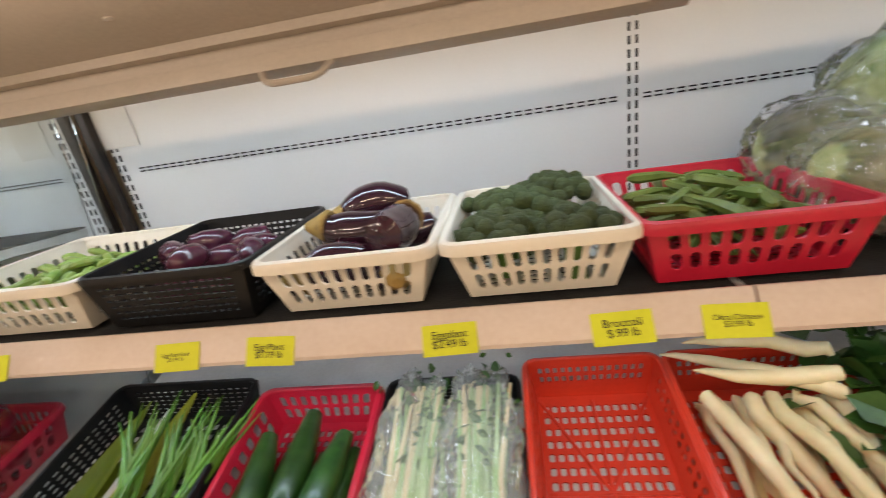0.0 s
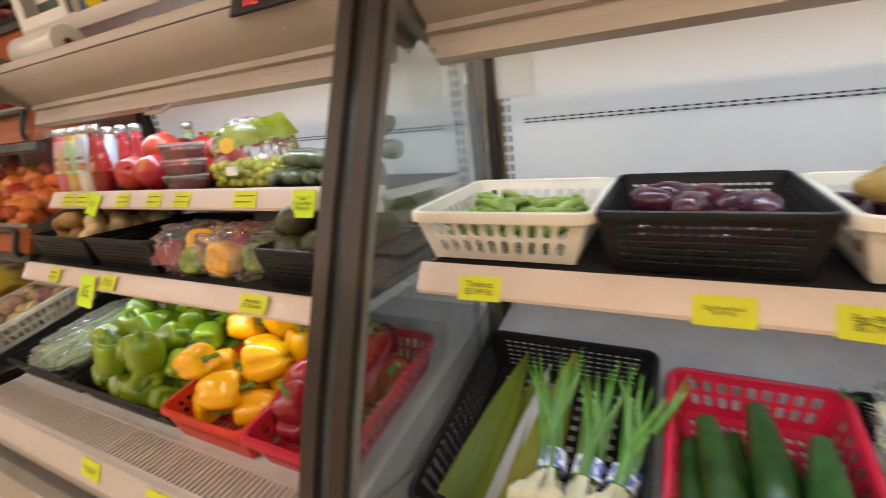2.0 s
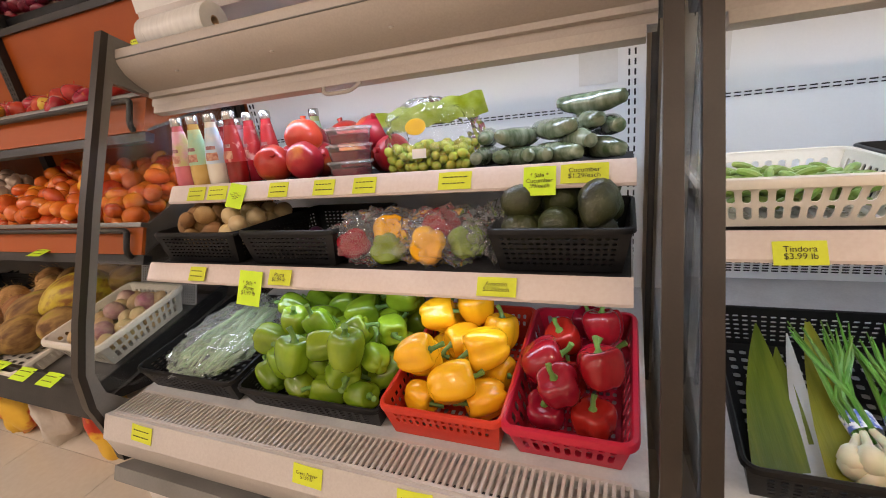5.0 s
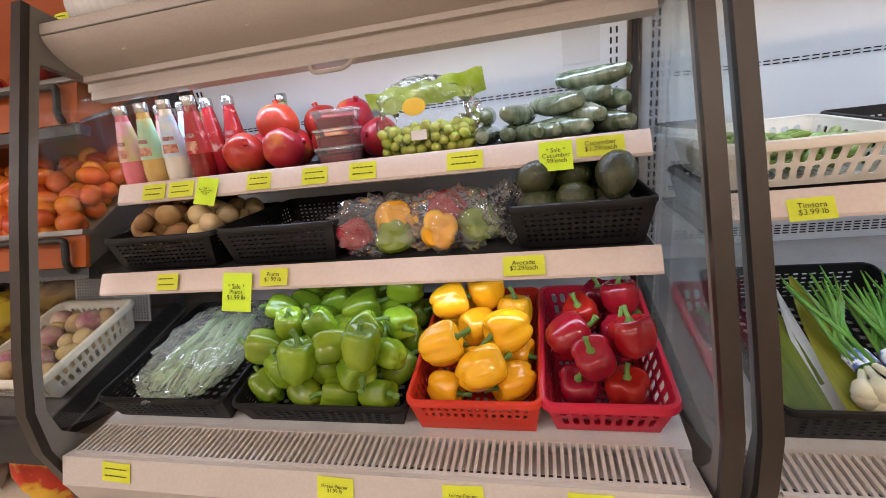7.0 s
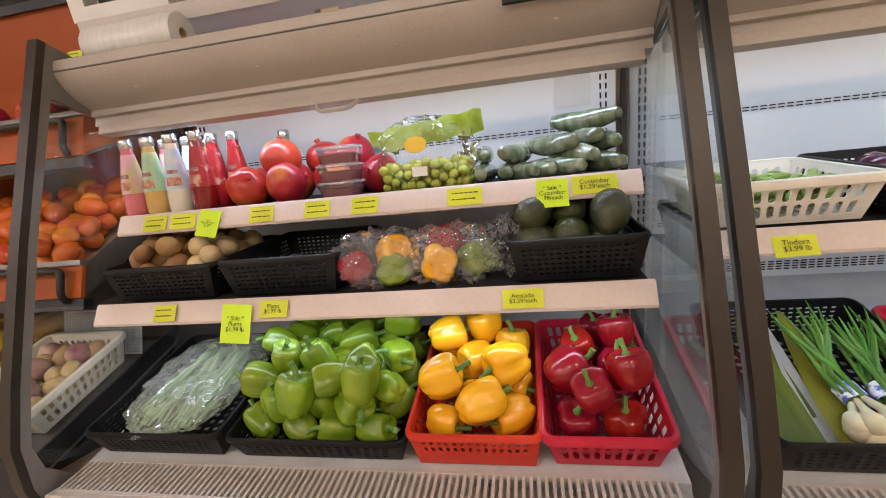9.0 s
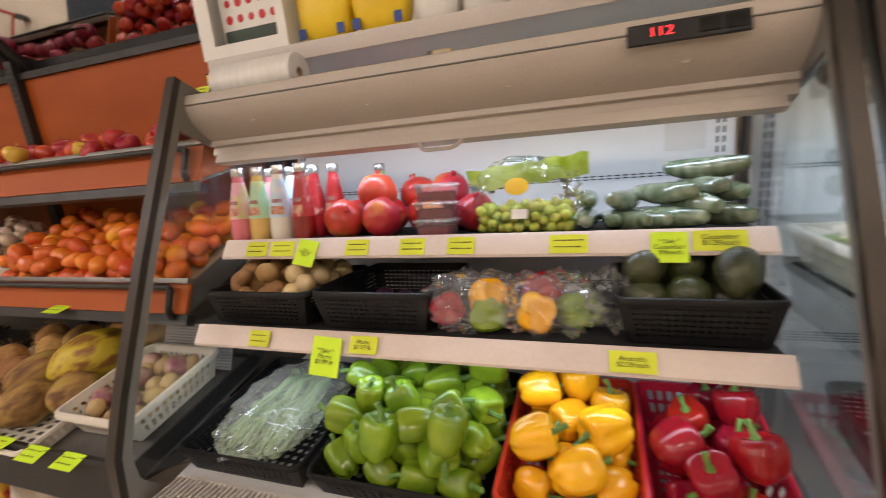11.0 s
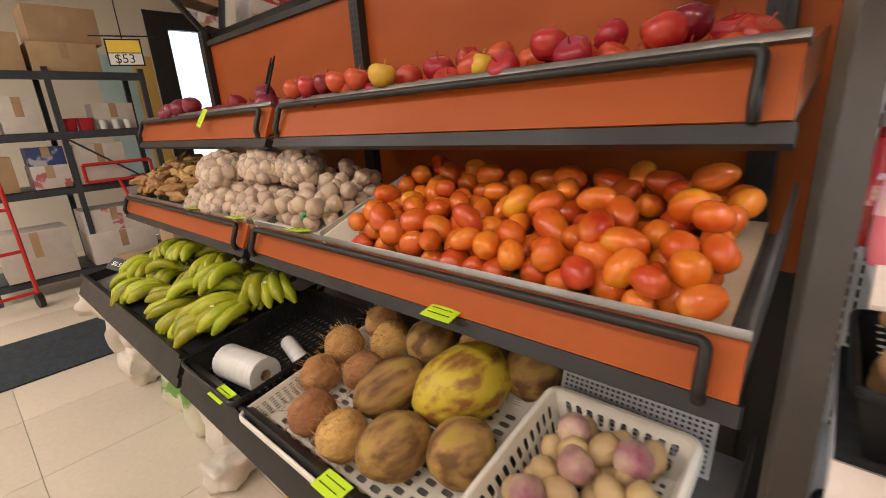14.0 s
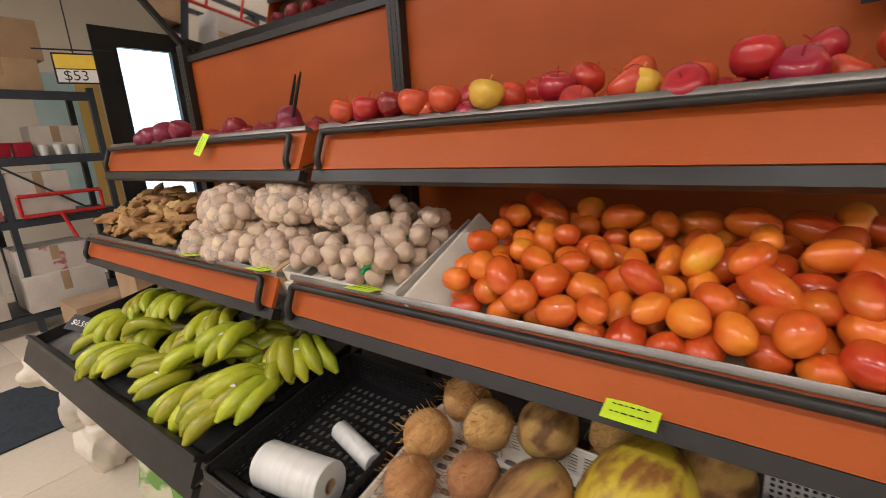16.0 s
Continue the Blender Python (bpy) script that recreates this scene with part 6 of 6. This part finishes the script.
for q in [(-3.735, 0.85, 0.868, 0.058, "coconut"), (-3.62, 0.93, 0.915, 0.060, "coconut"), (-3.70, 0.76, 0.790, 0.055, "coconut"), (-3.575, 0.665, 0.735, 0.058, "coconut"), (-3.445, 0.665, 0.730, 0.060, "coconut"), (-3.57, 0.80, 0.84, 0.055, "coconut"),
          (-3.44, 0.785, 0.840, 0.076, "yam", (0.9, 0.9, 1.25)), (-3.30, 0.69, 0.765, 0.072, "yam", (1, 1, 1.1)), (-3.165, 0.75, 0.80, 0.072, "yam"), (-3.265, 0.845, 0.905, 0.098, "green", (1.0, 0.95, 1.22)), (-3.16, 0.98, 0.97, 0.075, "yam"), (-3.48, 0.95, 0.95, 0.07, "yam"), (-3.34, 1.0, 0.98, 0.06, "coconut"), (-3.72, 0.98, 0.95, 0.06, "coconut")]:
    husk(*q)
m = bed(-2.923, "low")
bm = bmesh.new()
cell_wall(bm, [(-0.155, 0.455, 0.020), (0.165, 0.455, 0.020), (0.165, 0.535, 0.150), (-0.155, 0.535, 0.150)], 26, 14, 0.02, 0.98, 0.03, 0.97, 0.6, 0.6, 0.003)
liner_e = tagged(part("mesh_liner", bm, mat("grey_mesh", (0.42, 0.42, 0.42), None, 0.5), None, smooth=0), "grey perforated plastic liner sheet", "liner")
liner_e.matrix_basis = m
m = m @ pose(0, 0.108, 0.014)
basket("white plastic basket of small potatoes and turnips", P_WHITE, 0.295, 0.34, 0.10, "white", m)
pot = [finish(round_fruit(0.027, 0.034, 0, 0.12, i), "potato", POTATO) for i in range(3)]
heap("potato", "small tan potato in a white basket", "potato", "potatoes", pot, pack(34, 0.25, 0.29, 0.027, 3, 0, 0.025, 0.01), m, 11)
bee = [finish(round_fruit(0.036, 0.034, -0.25, 0.06, 5), "purple_turnip", BEET)]
heap("purple_turnip", "purple and white turnip among potatoes", "turnip", "purple turnips", bee, [(0.05, 0.085, 0.090), (-0.02, 0.18, 0.096), (0.06, 0.25, 0.092), (-0.07, 0.09, 0.088), (-0.06, 0.26, 0.090)], m, 12)

for x, y, z, r, t in [(-4.80, 0.664, 1.570, 78, 4), (-4.75, 0.700, 1.176, 0, 75), (-4.33, 0.700, 1.176, 0, 75), (-3.90, 0.700, 1.180, 0, 75), (-3.27, 0.705, 1.070, 0, 55), (-3.885, 0.580, 0.675, 0, 60), (-3.35, 0.580, 0.675, 0, 60), (-3.20, 0.580, 0.675, 0, 60), (-3.04, 0.578, 0.668, 0, 50), (-2.89, 0.578, 0.668, 0, 50)]:
    tag(x, y, z, 0.085, 0.05, "", t, r, True, "neon yellow-green price slip on a tray edge")
sg = sg_top = thing("price_sign", "black hanging price sign with white figures", "price sign", m=pose(-2.96, 1.0, 1.98, 90, 0, 0))
part("board", boxed(-0.05, 0.05, -0.06, 0.06, -0.003, 0.003), P_BLACK, sg)
part("yellow_top", boxed(-0.045, 0.045, 0.015, 0.055, 0.003, 0.004), YELLOW_PACK, sg)
words("$1.29", 0.034, sg, pose(0, -0.025, 0.0035), WHITE_PAPER)
part("clip", bar([(0, -0.06, 0), (0, -0.085, 0), (0, -0.165, 0)], [0.006, 0.004, 0.004], 6), P_BLACK, sg)
for x, y, z, t in [(-5.62, 0.80, 1.33, ""), (-5.42, 0.66, 0.80, "$0.59")]:
    sg = thing("price_sign", "small black price sign with white figures", "price sign", "small price signs", m=pose(x, y, z, 60, 0, 25))
    part("board", boxed(-0.055, 0.055, -0.035, 0.035, -0.002, 0.002), P_BLACK, sg)
    if t:
        words(t, 0.034, sg, pose(0, 0, 0.0026), WHITE_PAPER)
    else:
        part("writing", box(boxed(-0.04, -0.005, -0.02, -0.006, 0.002, 0.0028), 0.005, 0.04, -0.02, -0.006, 0.002, 0.0028), WHITE_PAPER, sg)

# ---- the displays set level ----
SHELF_ONE, CASE_TOP = Matrix.Translation((0, 0.038, -0.008)) @ plumb(0.70, 1.3005, 18), Matrix.Translation((0, -0.016, 0.034)) @ plumb(0.645, 1.757)
STANDING = {"bottle": SHELF_ONE, "pomegranate": SHELF_ONE, "deli_cup": SHELF_ONE, "grape_bag": SHELF_ONE, "display_carton": CASE_TOP, "picture_box": CASE_TOP, "yellow_packet": CASE_TOP, "tissue_pack": CASE_TOP}
for ob in list(scene.objects):
    if ob.parent or ob.type == "CAMERA" or ob.name.split(".")[0] in ("ceiling_lamp", "ceiling_light", "floor", "ceiling") or ob.name.startswith("wall_"):
        continue
    kind = ob.name.split(".")[0]
    turn = STANDING.get(kind, SHELF_ONE if kind == "cucumber" and ob.get("group") == "wrapped cucumbers" else plumb(1.0, 1.84) if ob is sg_top else plumb(1.12, 1.5) if kind == "notice_sheet" else None)
    ob.matrix_basis = LEVEL @ (turn @ ob.matrix_basis if turn else ob.matrix_basis)

# ---- under and beside the rack ----
RED_YELLOW = mat("red_yellow_sack", (0.55, 0.05, 0.02), (0.75, 0.45, 0.04), 0.4, 6, 0.3, 40, sharp=(0.47, 0.53))
for i, (x, y, z, w, d, h, mt, lab) in enumerate([(-5.52, 0.95, 0.0, 0.24, 0.20, 0.24, SACK, "white"), (-5.60, 0.92, 0.19, 0.21, 0.18, 0.22, SACK, "white"), (-5.78, 0.88, 0.36, 0.25, 0.19, 0.18, SACK, "white"),
                                                 (-5.02, 0.93, 0.0, 0.28, 0.20, 0.34, GREEN_SACK, "green and white"), (-4.74, 0.95, 0.0, 0.26, 0.20, 0.30, GREEN_SACK, "green and white"), (-4.46, 0.94, 0.0, 0.27, 0.20, 0.27, SACK, "off-white"), (-4.34, 0.82, 0.0, 0.2, 0.16, 0.13, SACK, "off-white"),
                                                 (-3.98, 0.97, 0.0, 0.18, 0.14, 0.30, RED_YELLOW, "red and yellow"), (-3.72, 1.0, 0.0, 0.24, 0.16, 0.26, SACK, "off-white"), (-3.35, 1.0, 0.0, 0.24, 0.16, 0.28, RED_YELLOW, "red and yellow")]):
    sack("grain_sack", f"{lab} plastic grain sack lying under the rack", "sack", w, d, h, i, pose(x, y + (0.10 if i > 2 else 0), z - 0.008, 0, 0, 17 * i), mt, "grain sacks", 0.45 if i < 3 else 0.30)

# ---- the far corner ----
mat_floor = tagged(part("floor_mat", boxed(-6.88, -6.07, -1.6, 1.3, 0.001, 0.012, bevel=0.004), RUBBER), "dark blue ribbed rubber floor mat", "floor mat")
unit = thing("shelving_unit", "dark grey steel shelving unit loaded with boxes", "shelving unit", m=pose(-8.25, 1.10, 0))
DARKSTEEL = mat("dark_blue_steel", (0.045, 0.055, 0.07), (0.035, 0.042, 0.055), 0.45, 8, 0.05, 100)
for x in (-0.28, 0.28):
    for y in (-0.6, 0.17, 0.90):
        p = part("post", boxed(x - 0.022, x + 0.022, y - 0.022, y + 0.022, 0, 1.98), DARKSTEEL, unit)
DECKS = (0.18, 0.95, 1.435, 1.945)
for z in DECKS:
    part("deck", boxed(-0.28, 0.28, -0.6, 0.90, z - 0.012, z), DARKSTEEL, unit)
    part("beam", boxed(0.255, 0.305, -0.6, 0.90, z - 0.07, z - 0.013), DARKSTEEL, unit)
part("brace", bar([(0.30, 0.17, 1.38), (0.30, 0.90, 0.80)], 0.010, 6), DARKSTEEL, unit)


def carton(x, y, z, w, d, h, mt, lab, rz=0, print_mat=None):
    ob = thing("carton", lab, "box", "stacked cartons", m=pose(x, y, z + 0.0008, 0, 0, rz))
    part("box", boxed(-w / 2, w / 2, -d / 2, d / 2, 0, h, bevel=0.004), mt, ob)
    part("tape", boxed(w / 2, w / 2 + 0.001, -0.03, 0.03, h * 0.45, h * 0.99), CARD if print_mat is None else print_mat, ob)


WHITE_BOX = mat("white_carton", (0.62, 0.58, 0.53), (0.55, 0.50, 0.46), 0.6, 8, 0.1, 80, vary=0.1)
BLUE_BOX = mat("blue_carton", (0.04, 0.07, 0.22), (0.45, 0.46, 0.5), 0.5, 7, sharp=(0.52, 0.58))
PINK_BOX = mat("printed_carton", (0.60, 0.55, 0.52), (0.42, 0.12, 0.14), 0.5, 9, sharp=(0.60, 0.66))
for q in [(-8.22, 1.45, 1.945, 0.45, 0.50, 0.24, CARD, "brown cardboard carton on steel shelving"), (-8.22, 0.95, 1.945, 0.45, 0.42, 0.30, CARD, "brown cardboard carton on steel shelving"), (-8.24, 1.50, 2.187, 0.42, 0.52, 0.30, CARD, "brown cardboard carton on steel shelving"),
          (-8.20, 1.72, 1.435, 0.25, 0.34, 0.24, WHITE_BOX, "grey-white labelled carton on steel shelving"), (-8.12, 1.02, 1.435, 0.3, 0.26, 0.30, WHITE_BOX, "white printed carton on steel shelving"), (-8.12, 0.7, 1.435, 0.3, 0.26, 0.2, PINK_BOX, "red and white printed carton"),
          (-8.10, 1.50, 0.95, 0.26, 0.40, 0.36, WHITE_BOX, "white appliance carton with a black pan picture"), (-8.12, 1.10, 0.95, 0.34, 0.26, 0.20, PINK_BOX, "red and white printed carton"), (-8.14, 1.11, 1.1508, 0.30, 0.26, 0.16, BLUE_BOX, "dark blue and white printed carton"), (-8.12, 0.72, 0.95, 0.34, 0.3, 0.3, CARD, "brown cardboard carton on steel shelving"),
          (-8.12, 1.50, 0.18, 0.4, 0.55, 0.30, WHITE_BOX, "white fruit carton with round holes"), (-8.12, 0.85, 0.18, 0.4, 0.5, 0.42, WHITE_BOX, "white fruit carton with round holes"), (-8.14, 1.48, 0.4808, 0.36, 0.5, 0.22, PINK_BOX, "red and white printed carton"),
          (-7.45, 1.60, 0.0, 0.4, 0.5, 0.30, CARD, "torn brown cardboard carton"), (-6.75, 1.75, 0.0, 0.34, 0.4, 0.62, CARD, "tall brown cardboard carton"), (-6.72, 1.72, 0.6208, 0.3, 0.34, 0.28, CARD, "brown cardboard carton on another")]:
    carton(*q)
for i, y in enumerate((1.60, 1.70, 1.80)):
    cup = tagged(part("paper_cup", loft(bmesh.new(), [[(r * math.cos(2 * math.pi * k / 14), r * math.sin(2 * math.pi * k / 14), z) for k in range(14)] for r, z in ((0.026, 0), (0.035, 0.08), (0.036, 0.085))]), WHITE_PAPER), "white paper cup on a shelf", "cup", "paper cups")
    cup.matrix_basis = pose(-8.02, y, 1.4355)
for y in (1.34, 1.47):
    tagged(part("red_tub", loft(bmesh.new(), [ring(w, w, z, 0.02) for w, z in ((0.11, 0), (0.12, 0.10), (0.125, 0.11))]), P_CRIMSON), "red plastic tub on a shelf", "tub", "red tubs").matrix_basis = pose(-8.06, y, 1.4355)
cart = thing("hand_truck", "red tubular steel hand truck on small wheels", "hand truck", m=pose(-7.62, 0.62, 0, 0, 0, 10))
RED_STEEL = mat("red_steel", (0.52, 0.02, 0.02), (0.44, 0.015, 0.015), 0.35, 9, 0.04, 90, coat=0.2)
for y in (-0.45, 0.12):
    part("side_tube", bar([(0, y, 0.10), (-0.02, y, 0.7), (-0.06, y, 1.25)], 0.016, 8), RED_STEEL, cart)
for z in (0.14, 0.5, 0.85, 1.25):
    part("cross_bar", bar([(-0.03 * z, -0.45, z), (-0.03 * z, 0.12, z)], 0.014, 8), RED_STEEL, cart)
for y in (-0.45, 0.12):
    w = part("wheel", bar([(0, y - 0.02, 0.065), (0, y + 0.02, 0.065)], 0.065, 16), BLACK, cart, "black rubber wheel")
stand = thing("red_crate", "red folding plastic crate frame on a shelf", "crate", m=pose(-7.90, 1.58, 0.966))
for a in (((0, -0.25, 0), (0, 0.30, 0)), ((0, -0.25, 0.16), (0, 0.30, 0.16)), ((0, -0.25, 0), (0, -0.25, 0.16)), ((0, 0.30, 0), (0, 0.30, 0.16)), ((0, 0.0, 0.0), (0.05, 0.05, -0.22))):
    part("bar", bar(a, 0.016, 6), RED_STEEL, stand)
hang = thing("price_sign", "yellow and white hanging price sign on a black arm", "price sign", m=pose(-7.1, 1.67, 2.0, 90, 0, 70) @ Matrix.Scale(0.72, 4))
part("board", boxed(-0.17, 0.17, -0.14, 0.14, -0.004, 0.004), P_BLACK, hang)
part("yellow_top", boxed(-0.155, 0.155, 0.0, 0.125, 0.004, 0.006), YELLOW_PACK, hang)
part("white_field", boxed(-0.155, 0.155, -0.125, -0.01, 0.004, 0.006), WHITE_PAPER, hang)
words("$53", 0.13, hang, pose(-0.01, -0.068, 0.0068))
part("arm", bar([(-0.30, 0.17, -0.01), (0.32, 0.17, -0.01)], 0.008, 6), BLACK, hang)
part("drop", bar([(0, 0.14, 0), (0, 0.17, -0.01), (0, 2.083, -0.01)], 0.006, 6), BLACK, hang)

POSTER = (mat("teal_print", (0.40, 0.58, 0.60), (0.52, 0.66, 0.66), 0.4, 3), mat("amber_print", (0.66, 0.46, 0.14), (0.60, 0.40, 0.10), 0.4, 3))
poster = thing("wall_poster", "tall teal and amber printed poster on the wall", "poster", m=pose(X0 + 0.002, 0, 0))
part("teal_field", boxed(0, 0.004, 2.05, 2.46, 0.7, 2.35), POSTER[0], poster)
part("amber_field", boxed(0, 0.004, 2.462, 2.70, 0.7, 2.35), POSTER[1], poster)
# the glazed doorway in the west wall
door = thing("door_1", "black framed glass shop door in daylight", "door", kind="structure", m=pose(X0, 2.72, 0))
for a in ((-0.06, 0.02, 0.0, 0.26, 0, 2.92), (-0.06, 0.02, 0.90, 1.24, 0, 2.92), (-0.06, 0.02, 0.26, 0.90, 2.70, 2.92), (-0.06, 0.02, 0.26, 0.90, 0, 0.3), (-0.06, 0.02, 0.26, 0.90, 1.34, 1.46)):
    part("frame", boxed(*a), BLACK, door)
pane = part("pane", boxed(-0.03, -0.022, 0.25, 0.91, 0.29, 2.71), GLASS, door)
pane.visible_shadow = False
tagged(part("backdrop", boxed(X0 - 2.5, X0 - 2.45, 0.0, 8.0, -1, 5.0), mat("daylight_backdrop", (0.80, 0.86, 0.92), (0.60, 0.70, 0.76), 0.9, 0.6, emit=2.4)), "pale bright daylight outside the door", "backdrop", kind="structure")

# ---- floor tiles ----
tile_me = finish(boxed(-0.2985, 0.2985, -0.2985, 0.2985, -0.004, 0.0, bevel=0.0012), "tile", TILE)
for i in range(int((X1 - X0) / 0.6)):
    for j in range(7):
        shared("tile", tile_me, floor, Matrix.Translation((X0 + 0.3 + 0.6 * i, -2.6 + 0.3 + 0.6 * j, 0.0)))
